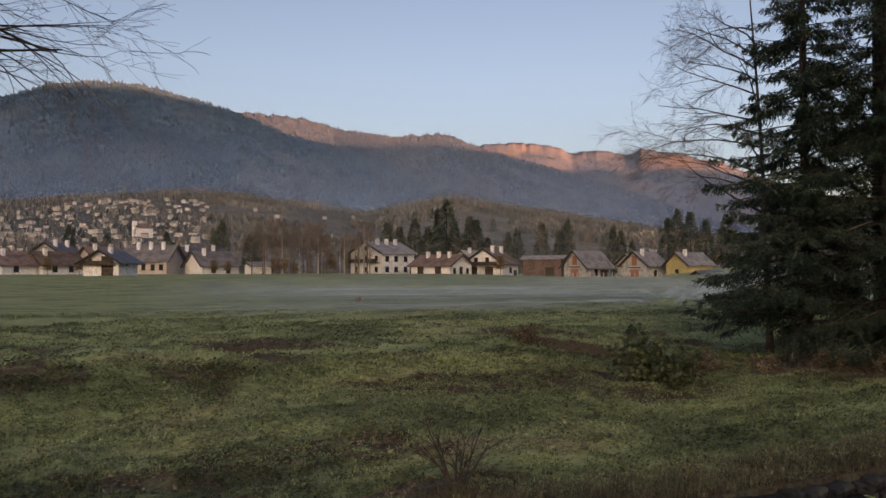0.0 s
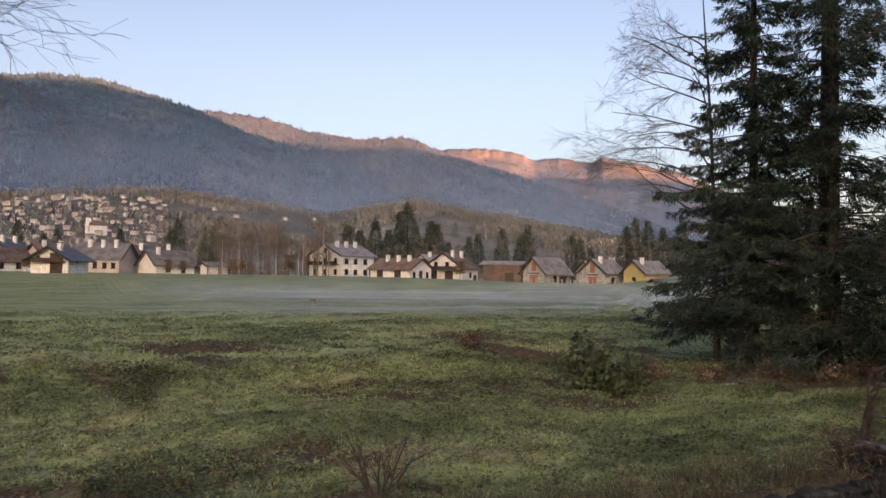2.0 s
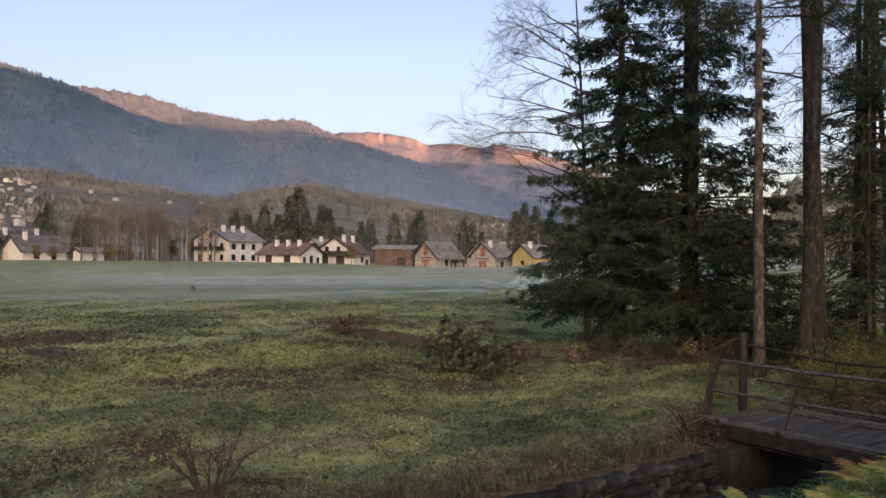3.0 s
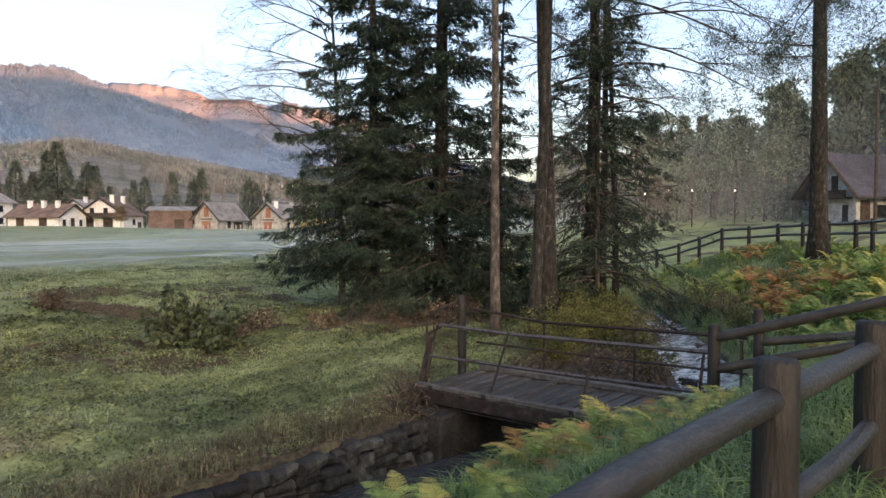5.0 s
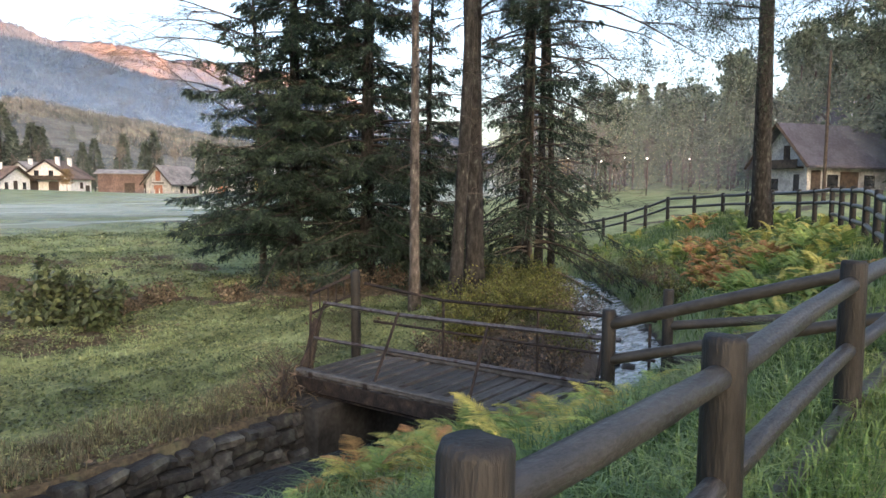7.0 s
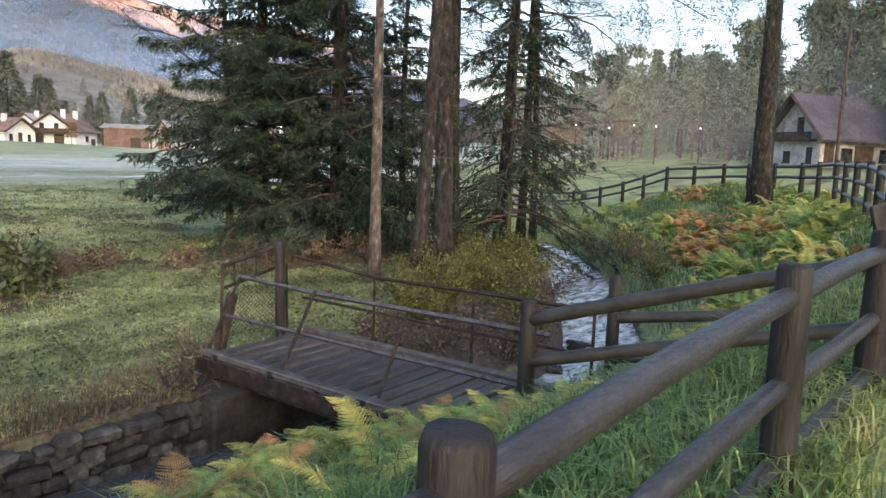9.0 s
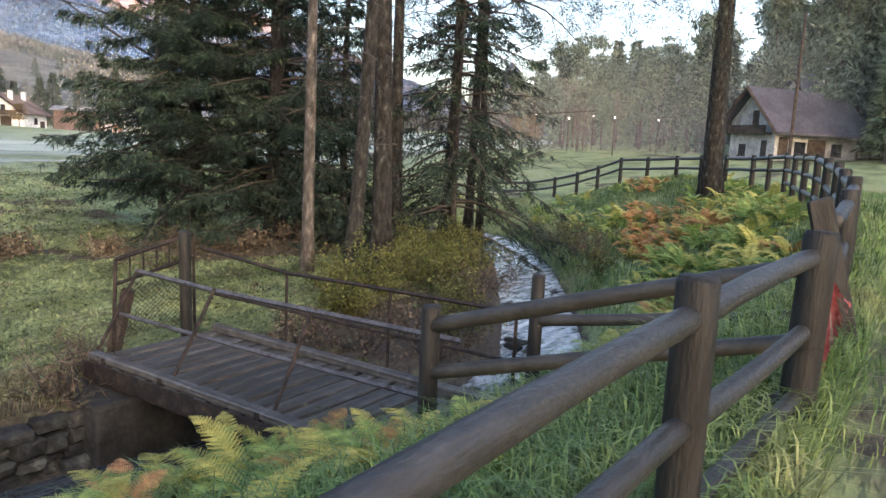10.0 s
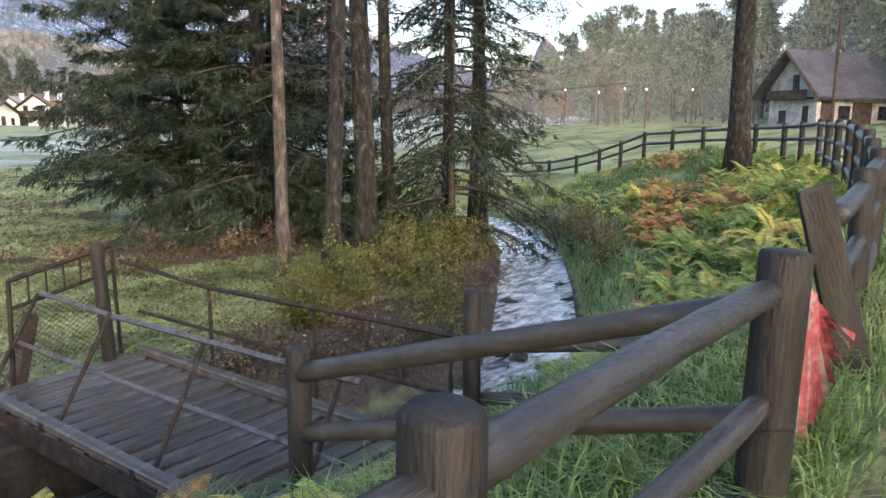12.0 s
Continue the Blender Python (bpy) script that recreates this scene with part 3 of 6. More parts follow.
def rails_between(fence, p, q, drops, r, seed, q_drops=None, wood=None):
    for k, d in enumerate(drops):
        e = (q_drops or drops)[k]
        add_rail(fence, (p[0], p[1], p[2] - d), (q[0], q[1], q[2] - e), r * (1 if k == 0 else 0.92), seed + k, wood or M_LOG)


path_fence = thing("log_fence", "weathered brown log fence with round posts and three rails", "fence")
F0 = (1.9, 0.86, 1.02)
F1, F2, F3, F4 = (5.2, 0.70, 1.07), (6.62, 0.62, 1.06), (8.79, 0.50, 1.16), (10.39, 0.36, 1.21)
FC, FD, FL = (10.38, 2.62, 0.46), (11.96, 2.61, 0.48), (12.2, 0.46, 1.26)
F0B = (3.55, 0.78, 1.05)
for i, (p, r) in enumerate(((F0, 0.07), (F0B, 0.072), (F1, 0.076), (F2, 0.074), (F3, 0.075), (F4, 0.082), (FC, 0.064))):
    post_on(path_fence, p[0], p[1], p[2], r, i + 3, lean=((0, 0), (0, 0), (0, -2.0), (0, 0), (0, 0), (0, 1.5), (0, 0))[i])
DROPS = (0.13, 0.50, 0.84)
for i, (p, q) in enumerate(((F0, F0B), (F0B, F1), (F1, F2), (F2, F3), (F3, F4))):
    rails_between(path_fence, p, q, DROPS, 0.048, 20 + 5 * i)
rails_between(path_fence, FC, F4, (0.14, 0.47, 0.84), 0.052, 60, (0.17, 0.56, 0.86), M_LOG_Y)
# wire ties round the corner post
for z, d in ((0.62, 0.0), (0.28, 0.01)):
    ring = [(F4[0] + math.cos(t) * 0.092, F4[1] + math.sin(t) * 0.092, z + 0.02 * math.sin(2 * t) + d) for t in [k * math.pi / 8 for k in range(17)]]
    part("wire_tie", Geo().tube(ring, [0.004] * 17, 5), M_RUST, path_fence, "thin rusty tie wire")

lane_fence = thing("log_fence", "weathered log fence with an old leaning plank post", "fence")
post_on(lane_fence, FD[0], FD[1], FD[2], 0.062, 40)
add_rail(lane_fence, (FD[0], FD[1], FD[2] - 0.40), (FL[0] + 0.1, FL[1] + 0.1, 0.42), 0.05, 77, M_LOG_Y)
add_rail(lane_fence, (FD[0] + 0.05, FD[1], FD[2] - 0.80), (FL[0] + 0.1, FL[1] + 0.2, 0.05), 0.048, 78, M_LOG_Y)
plank = part("leaning_post", bm_mesh("leaning_post", bevelled(0.17, 0.07, 1.25, 0.012, 0.006, 5), M_POST), M_POST, lane_fence, "grey flat-sided plank leaning over")
plank.matrix_basis = pose(12.06, 0.40, 0.70, 0, -17, -55)
G_LINE = [FL, (13.4, 0.50, 1.33), (15.0, 0.60, 1.42), (16.6, 0.84, 1.48), (18.2, 1.08, 1.56), (20.0, 1.42, 1.62), (22.0, 1.82, 1.70), (24.0, 2.3, 1.72), (26.0, 2.8, 1.74), (27.9, 3.3, 1.76)]
for i, p in enumerate(G_LINE[1:]):
    post_on(lane_fence, p[0], p[1], p[2], 0.072, 90 + i)
for i in range(len(G_LINE) - 1):
    rails_between(lane_fence, G_LINE[i], G_LINE[i + 1], (0.12, 0.47, 0.82), 0.056, 120 + 5 * i)

far_fence = thing("log_fence", "dark low rail fence across the meadow edge", "fence")
H_LINE = [(27.9, 3.3, 1.76), (29.2, 3.95, 1.70), (30.0, 4.55, 1.66), (31.2, 5.6, 1.62), (32.4, 6.7, 1.58), (33.3, 7.8, 1.53), (34.0, 9.1, 1.42), (34.65, 10.4, 1.34), (35.3, 11.6, 0.95), (35.75, 12.7, 0.62), (36.1, 13.9, 0.33), (36.5, 15.4, 0.05), (37.0, 17.4, -0.1)]
for i, p in enumerate(H_LINE[1:]):
    post_on(far_fence, p[0], p[1], p[2], 0.075, 160 + i, foot=min(ground_at(p[0], p[1]), p[2] - 0.85))
for i in range(len(H_LINE) - 1):
    rails_between(far_fence, H_LINE[i], H_LINE[i + 1], (0.10, 0.45), 0.055, 220 + 5 * i)

# red and white barrier tape gathered between the corner post and the leaning plank
tape = thing("barrier_tape", "crumpled red and white barrier tape hanging from the fence post", "tape")
rnd = random.Random(12)


def tape_strip(a, b, w, sag, turns, seed, material):
    """A folded ribbon from a to b."""
    r = random.Random(seed)
    a, b = Vector(a), Vector(b)
    along = (b - a).normalized()
    s0 = along.cross(Vector((0.3, 1, 0.2))).normalized()
    s1 = along.cross(s0)
    g, n = Geo(), 14
    for j in range(n + 1):
        t = j / n
        ang = turns * t * math.pi + r.uniform(-0.15, 0.15)
        p = a.lerp(b, t) - Vector((0, 0, sag * math.sin(math.pi * t))) + Vector((r.uniform(-1, 1), r.uniform(-1, 1), 0)) * 0.004
        side = (s0 * math.cos(ang) + s1 * math.sin(ang)) * w / 2
        g.v += [p - side, p + side]
        if j:
            g.f.append((2 * j - 2, 2 * j - 1, 2 * j + 1, 2 * j))
    st = part("strip", g, material, tape)
    st.modifiers.new("thickness", "SOLIDIFY").thickness = 0.001


for k in range(7):
    tape_strip((11.0 + 0.008 * k, 0.38 - 0.006 * k, 0.99 - 0.008 * k), (10.99 + 0.022 * k, 0.37 - 0.01 * k, 0.02 + 0.22 * rnd.random()), 0.036, 0.0, 0.25 + 0.12 * k, 30 + k, M_TAPE_W if k in (0, 3) else M_TAPE)
for k in range(8):
    tape_strip((11.03 + 0.006 * k, 0.375, 0.985 - 0.008 * k), (11.22 + 0.05 * k, 0.34 - 0.012 * k, 0.30 + 0.05 * k + 0.08 * rnd.random()), 0.034, 0.015, 0.2 + 0.1 * k, 50 + k, M_TAPE_W if k == 2 else M_TAPE)
tape_strip((10.46, 0.37, 0.985), (11.04, 0.38, 0.985), 0.035, 0.02, 0.4, 60, M_TAPE)
stick = part("stick", bm_mesh("stick", bevelled(0.05, 0.03, 1.05, 0.006, 0.003, 3), M_TAPE_W), M_TAPE_W, tape, "pale wooden stick")
stick.matrix_basis = pose(11.0, 0.40, 0.52, 0, 2, 20)

# ---- footbridge ----
bridge = thing("footbridge", "old plank footbridge with bent rusty iron railings over the stream", "bridge")
DECK = -0.78
BY0, BY1 = 2.55, 6.72
plank_meshes = [bm_mesh("plank", bevelled(1.62, 0.170, 0.05, 0.008, 0.006, s), M_PLANK) for s in range(5)]
rnd = random.Random(3)
n_planks = 20
for k in range(n_planks):
    pl = part("plank", plank_meshes[k % 5], M_PLANK, bridge)
    pl.matrix_basis = pose(11.17 + rnd.uniform(-0.02, 0.02), BY0 + 0.1 + (BY1 - BY0 - 0.1) * k / (n_planks - 1), DECK - 0.025 + rnd.uniform(-0.006, 0.006), rnd.uniform(-0.8, 0.8), rnd.uniform(-0.4, 0.4), rnd.uniform(-0.5, 0.5))
for x, z0, z1 in ((10.42, DECK + 0.004, DECK + 0.075), (11.93, DECK + 0.004, DECK + 0.085)):
    kerb = part("kerb_beam", bm_mesh("kerb_beam", bevelled(0.11, BY1 - BY0 + 0.1, z1 - z0, 0.012, 0.006, 8), M_PLANK), M_PLANK, bridge, "grey weathered edge timber")
    kerb.matrix_basis = pose(x, (BY0 + BY1) / 2, (z0 + z1) / 2)
part("fascia", Geo().box((10.325, BY0 - 0.05, DECK - 0.17), (10.352, BY1 + 0.1, DECK - 0.002)), M_RUST, bridge, "rusty steel channel along the deck edge")
for x in (10.45, 11.15, 11.88):
    g = Geo().box((x - 0.06, BY0 - 0.2, DECK - 0.075), (x + 0.06, BY1 + 0.15, DECK - 0.055)).box((x - 0.008, BY0 - 0.2, DECK - 0.21), (x + 0.008, BY1 + 0.15, DECK - 0.075)).box((x - 0.06, BY0 - 0.2, DECK - 0.23), (x + 0.06, BY1 + 0.15, DECK - 0.21))
    part("girder", g, M_RUST, bridge, "rusty steel I-beam under the deck")
for y in (3.3, 4.3, 5.6, 6.5):
    part("cleat", Geo().box((10.36, y - 0.03, DECK - 0.16), (10.385, y + 0.03, DECK + 0.06)), M_RUST, bridge)


def bar(parent, a, b, r, material, label="", flat=False):
    a, b = Vector(a), Vector(b)
    mid = (a + b) / 2 + Vector((0, 0, -0.006))
    return part("rail" if abs((b - a).normalized().z) < 0.5 else "baluster", Geo().tube([a, mid, b], [r, r, r], 4 if flat else 6), material, parent, label)


# the railing towards the path, bent inwards
near_rail = part("bent_railing", Geo().tube([(11.0, 6.90, 0.03), (11.01, 5.6, 0.005), (11.0, 4.3, 0.03), (10.99, 2.75, 0.06)], [0.026] * 4, 4), M_STEEL, bridge, "bent grey steel railing")
bar(near_rail, (10.78, 6.86, -0.40), (10.77, 2.7, -0.36), 0.022, M_STEEL, flat=True)
for y, ty in ((6.82, 6.88), (5.58, 5.62), (4.24, 4.32), (2.85, 2.94)):
    bar(near_rail, (10.46, y, DECK - 0.03), (11.0, ty, 0.03), 0.019, M_RUST)
# the far railing, upright
far_rail = part("upright_railing", Geo().tube([(11.86, 6.95, 0.20), (12.0, 5.65, 0.06), (12.0, 4.25, 0.09), (12.0, 2.75, 0.11)], [0.021] * 4, 4), M_RUST, bridge, "straight rusty iron railing")
bar(far_rail, (12.0, 6.9, -0.36), (12.0, 2.75, -0.34), 0.018, M_RUST)
for y in (5.66, 4.23, 2.82):
    bar(far_rail, (12.0, y, DECK - 0.1), (12.0, y, 0.07), 0.018, M_RUST)
# abutments
for y0, y1 in ((1.9, 2.9), (6.02, 7.0)):
    ab = part("abutment", bm_mesh("abutment", bevelled(2.3, y1 - y0, 1.5, 0.03, 0.012, 2), M_CONCRETE), M_CONCRETE, bridge, "mossy concrete abutment")
    ab.matrix_basis = pose(11.15, (y0 + y1) / 2, DECK - 0.24 - 0.75)

# ---- iron gate at the meadow end of the bridge ----
gate = thing("iron_gate", "rusty iron gate with sagging chain-link mesh", "gate")
GA, GB = Vector((10.74, 6.87, 0.18)), Vector((11.80, 7.0, 0.36))
gfoot = DECK - 0.02
fr = part("gate_frame", Geo().tube([(10.70, 6.86, gfoot), tuple(GA)], [0.024, 0.024], 4).tube([tuple(GA), tuple(GB)], [0.024, 0.024], 4).tube([tuple(GA - Vector((0, 0, 0.26))), tuple(GB - Vector((0, 0, 0.27)))], [0.02, 0.02], 4).tube([tuple(GB), (11.84, 7.02, gfoot)], [0.022, 0.022], 4), M_RUST, gate)
for k in range(1, 6):
    p = GA.lerp(GB, k / 6)
    part("baluster", Geo().tube([p, p - Vector((0, 0, 0.265))], [0.011, 0.011], 5), M_RUST, fr)
g = Geo()
lo, hi = gfoot + 0.12, -0.09
for s in (-1, 1):
    for k in range(-16, 34):
        a = k / 16 * 1.05
        pts = []
        for j in range(13):
            t = j / 12
            u = a + s * t * 0.7 + (0.7 if s < 0 else 0)
            if 0 <= u <= 1.05:
                q = GA.lerp(GB, u / 1.05)
                pts.append((q.x, q.y + 0.05 * math.sin(3 * u + 2 * t) - 0.02, lo + (hi - lo) * t))
        if len(pts) > 1:
            g.tube(pts, [0.0028] * len(pts), 3, caps=False)
part("chain_link", g, M_RUST, gate, "sagging brown chain-link mesh")
post = part("gate_post", log_post(0.065, 1.32, 9), M_POST, gate, "grey split wooden gate post", smooth=True)
post.matrix_basis = pose(11.67, 6.94, -0.90, 2, -4, 10)
stub = part("wooden_stub", bm_mesh("wooden_stub", bevelled(0.16, 0.12, 0.7, 0.03, 0.03, 4), M_WOOD_D), M_WOOD_D, gate, "rotten dark wooden stub")
stub.matrix_basis = pose(10.86, 6.98, -0.50, 8, 12, 20)

# ---- dry-stone retaining wall along the stream ----
stone_wall = thing("retaining_wall", "dry-stone retaining wall of rough grey stones along the stream", "wall", kind="structure")
backing = part("backing", Geo().box((1.2, 6.42, -2.0), (9.9, 6.62, -1.12)), M_BRUSH, stone_wall)


def stone_mesh(sx, sy, sz, seed):
    bm = bmesh.new()
    bmesh.ops.create_cube(bm, size=1.0)
    bmesh.ops.scale(bm, vec=(sx, sy, sz), verts=bm.verts)
    bmesh.ops.bevel(bm, geom=bm.edges[:], offset=min(sx, sy, sz) * 0.24, segments=1, affect="EDGES")
    r = random.Random(seed)
    for v in bm.verts:
        v.co += Vector([r.uniform(-1, 1) * min(sx, sz) * 0.12 for _ in range(3)])
    return bm_mesh("stone", bm, M_STONE)


stone_kinds = [stone_mesh(w, 0.30, h, i) for i, (w, h) in enumerate(((0.34, 0.14), (0.26, 0.12), (0.42, 0.15), (0.22, 0.16), (0.30, 0.19), (0.18, 0.11), (0.38, 0.11), (0.24, 0.20)))]
stone_widths = (0.34, 0.26, 0.42, 0.22, 0.30, 0.18, 0.38, 0.24)
rnd = random.Random(8)
z = -1.78
while z < -1.16:
    x = 1.6 + rnd.random() * 0.2
    while x < 10.0:
        k = rnd.randrange(8)
        st = part("stone", stone_kinds[k], M_STONE, stone_wall)
        st.matrix_basis = pose(x + stone_widths[k] / 2, 6.37 - 0.03 + rnd.uniform(-0.06, 0.05) + 0.06 * (z + 1.8), z + 0.07 + rnd.uniform(-0.02, 0.02), rnd.uniform(-8, 8), rnd.uniform(-7, 7), rnd.uniform(-10, 10) + (180 if rnd.random() < 0.5 else 0))
        x += stone_widths[k] * 0.96
    z += 0.135


# ---- foliage helpers ----
RNG = np.random.default_rng(7)


def unit(a):
    return a / np.maximum(np.linalg.norm(a, axis=-1, keepdims=True), 1e-9)


def blades(p, d, length, width, n=None, rng=RNG):
    """Thin four-cornered blades: feet p, directions d, lengths and widths, one row each."""
    p, d = np.asarray(p, float), unit(np.asarray(d, float))
    length, width = np.broadcast_to(length, len(p)), np.broadcast_to(width, len(p))
    r = rng.normal(size=p.shape) if n is None else n
    s = unit(np.cross(d, r)) * (width * 0.5)[:, None]
    mid = p + d * (length * 0.42)[:, None]
    v = np.stack([p, mid + s, p + d * length[:, None], mid - s], 1).reshape(-1, 3)
    f = np.arange(len(p) * 4).reshape(-1, 4)
    return v, f


def join(pairs):
    vs, fs, k = [], [], 0
    for v, f in pairs:
        vs.append(v)
        fs.append(np.asarray(f) + k)
        k += len(v)
    return np.concatenate(vs).tolist(), np.concatenate(fs).tolist()


def trunk_geo(h, r, seed, lean=(0.0, 0.0), n=10, top=0.25, sway=0.05):
    rnd = random.Random(seed)
    pts, rad = [], []
    steps = 14
    for k in range(steps + 1):
        t = k / steps
        pts.append((lean[0] * h * t + sway * math.sin(5 * t + seed), lean[1] * h * t + sway * math.cos(4 * t + seed * 2), -0.15 + (h + 0.15) * t))
        flare = 1 + 0.45 * math.exp(-t * h / 0.35)
        rad.append(r * flare * (1 - (1 - top) * t) * (1 + rnd.uniform(-0.03, 0.03)))
    return Geo().tube(pts, rad, n)


def spruce_meshes(h, rmax, bottom, seed, whorl=0.30, per=7, density=1.0, droop=0.42, blade=(0.155, 0.027)):
    """Trunk, boughs and needle sprays of a spruce."""
    rng = np.random.default_rng(seed)
    wood, sprays = Geo(), []
    z = bottom
    while z < h * 0.985:
        for _ in range(per):
            frac = (z - bottom) / (h - bottom)
            zz = z + rng.uniform(-0.12, 0.12)
            length = rmax * (1 - frac) ** 1.1 * rng.uniform(0.62, 1.08) + 0.15
            az = rng.uniform(0, 2 * np.pi)
            d = np.array([np.cos(az), np.sin(az), 0.0])
            drop = droop * (1 - 0.7 * frac) * rng.uniform(0.6, 1.35)
            lift = rng.uniform(-0.05, 0.3)
            us = np.linspace(0.0, 1.0, 7)
            curve = d[None] * (us * length)[:, None] + np.array([0, 0, 1.0])[None] * (zz + lift * us * length - drop * length * us**1.7 + 0.14 * length * us**5)[:, None]
            wood.tube([Vector(c) for c in curve], list(np.interp(us, [0, 1], [0.012 + 0.008 * length, 0.004])), 4, caps=False)
            m = max(4, int(length * 8 * density))
            u = np.sort(rng.uniform(0.16, 1.0, m))
            at = np.stack([np.interp(u, us, curve[:, i]) for i in range(3)], 1)
            side = np.array([-d[1], d[0], 0.0])
            for sg in (-1, 1):
                bl = (0.10 + 0.34 * length * (1 - u) ** 0.8 * 0.62) * rng.uniform(0.7, 1.2, m)
                bd = unit(side[None] * sg * rng.uniform(0.6, 1.0, (m, 1)) + d[None] * rng.uniform(0.35, 0.9, (m, 1)) + np.array([0, 0, -1.0])[None] * rng.uniform(0.1, 0.95, (m, 1)))
                for j in range(8):
                    t = (j + rng.uniform(0, 1, m)) / 8
                    pp = at + bd * (bl * t)[:, None] + np.array([0, 0, -0.05]) * (t**2)[:, None]
                    dd = bd + rng.normal(0, 0.45, (m, 3)) + np.array([0, 0, -0.25])
                    sprays.append(blades(pp, dd, blade[0] * rng.uniform(0.6, 1.3, m), blade[1] * rng.uniform(0.7, 1.3, m), rng=rng))
        z += whorl * rng.uniform(0.85, 1.15) * (1 + 0.4 * (z - bottom) / (h - bottom))
    return wood, join(sprays)


def place_spruce(x, y, h, r, rmax, bottom, seed, label, **kw):
    root = thing("spruce", label, "tree", group="trees by the stream", m=pose(x, y, ground_at(x, y), 0, 0, seed * 40))
    part("trunk", trunk_geo(h, r, seed), M_BARK, root, smooth=True)
    wood, needles = spruce_meshes(h, rmax, bottom, seed, **kw)
    part("boughs", wood, M_TWIG, root, kind="stuff")
    part("crown", needles, M_NEEDLE, root, kind="stuff")
    return root


place_spruce(17.9, 14.9, 15.0, 0.17, 3.8, 1.1, 2, "tall dark green spruce with drooping boughs to the ground", whorl=0.27, per=8, density=1.35, blade=(0.165, 0.030))
place_spruce(18.7, 13.0, 17.0, 0.20, 3.3, 0.8, 5, "tall dark spruce with dense drooping boughs", whorl=0.32, per=7, density=1.3, blade=(0.165, 0.030))
place_spruce(21.0, 9.4, 14.0, 0.14, 2.9, 0.7, 9, "slender spruce with hanging grey-green boughs beside the stream", whorl=0.34, per=6, droop=0.62)
place_spruce(19.6, 11.6, 9.0, 0.10, 1.7, 0.4, 12, "young dark spruce under the tall trees", whorl=0.34, per=5)


# ---- bare branching ----
def bare_branches(g, start, d, length, r, rng, depth, spread=0.55, kids=5, gravity=-0.05, seg=5):
    """Adds a limb and its twigs to g."""
    pts, rad = [Vector(start)], [r]
    d = Vector(d).normalized()
    for k in range(seg):
        d = (d + Vector(rng.normal(0, 0.11, 3)) + Vector((0, 0, gravity))).normalized()
        pts.append(pts[-1] + d * (length / seg))
        rad.append(max(r * (1 - 0.75 * (k + 1) / seg), 0.0022))
    g.tube(pts, rad, 5 if r > 0.02 else 3, caps=False)
    if depth == 0:
        return
    for k in range(kids):
        t = rng.uniform(0.2, 1.0)
        i = min(int(t * seg), seg - 1)
        p = pts[i].lerp(pts[i + 1], t * seg - i)
        q = (pts[i + 1] - pts[i]).normalized()
        off = Vector(rng.normal(0, 1, 3))
        off = (off - q * off.dot(q)).normalized()
        bare_branches(g, p, q + off * spread * rng.uniform(0.7, 1.6), length * rng.uniform(0.35, 0.6), rad[i] * 0.55, rng, depth - 1, spread, kids, gravity, seg)


def needle_tufts(g_pts, rng, each=26, length=0.10, width=0.012, spread=0.16):
    p = np.repeat(np.asarray(g_pts, float), each, axis=0)
    d = rng.normal(size=p.shape)
    return blades(p + d * spread * 0.35, d + np.array([0, 0, 0.15]), length * rng.uniform(0.7, 1.4, len(p)), width, rng=rng)


def tall_trunk(x, y, h, r, seed, bark, label, lean=(0, 0), dead=(2.0, 7.0, 12), crown=None, name="pine_tree", reach=1.3, sway=0.09):
    """A tall bare-stemmed conifer: trunk, dead side branches, a crown of needle tufts."""
    rng = np.random.default_rng(seed)
    z0 = ground_at(x, y)
    root = thing(name, label, "tree", group="trees by the stream", m=pose(x, y, z0))
    part("trunk", trunk_geo(h, r, seed, lean, 14, sway=sway), bark, root, smooth=True)
    g = Geo()
    for k in range(dead[2]):
        z = rng.uniform(dead[0], dead[1])
        az = rng.uniform(0, 2 * np.pi)
        bare_branches(g, (lean[0] * z, lean[1] * z, z), (math.cos(az), math.sin(az), rng.uniform(-0.35, 0.25)), rng.uniform(0.5, 1.0) * reach, 0.016, rng, 2, 0.6, 4, -0.04)
    part("dead_branches", g, M_TWIG, root, kind="stuff")
    if crown:
        g, tips = Geo(), []
        lo, hi, n, rad = crown
        for k in range(n):
            z = rng.uniform(lo, hi)
            az = rng.uniform(0, 2 * np.pi)
            length = rad * rng.uniform(0.5, 1.0) * (1 - 0.5 * (z - lo) / (hi - lo))
            first = len(g.v)
            bare_branches(g, (lean[0] * z, lean[1] * z, z), (math.cos(az), math.sin(az), rng.uniform(-0.15, 0.35)), length, 0.035, rng, 2, 0.65, 5, -0.03)
            vs = np.array([tuple(v) for v in g.v[first:]])
            far = vs[np.hypot(vs[:, 0] - lean[0] * z, vs[:, 1] - lean[1] * z) > 0.4 * length]
            tips.append(far[rng.integers(0, len(far), max(18, int(38 * length)))])
        part("branches", g, M_TWIG, root, kind="stuff")
        v, f = needle_tufts(np.concatenate(tips), rng, 14, 0.11, 0.016, 0.14)
        part("crown", (v.tolist(), f.tolist()), M_NEEDLE, root, kind="stuff")
    return root


tall_trunk(16.2, 9.35, 15, 0.115, 31, M_BARK_L, "slim tall conifer trunk with reddish grey bark", (-0.012, 0.01), (1.8, 7.5, 12), reach=1.0)
tall_trunk(16.45, 8.62, 17, 0.145, 32, M_BARK, "leaning tall conifer trunk with grey scaly bark", (0.028, -0.018), (2.4, 8.0, 13), (7.5, 14, 16, 2.6))
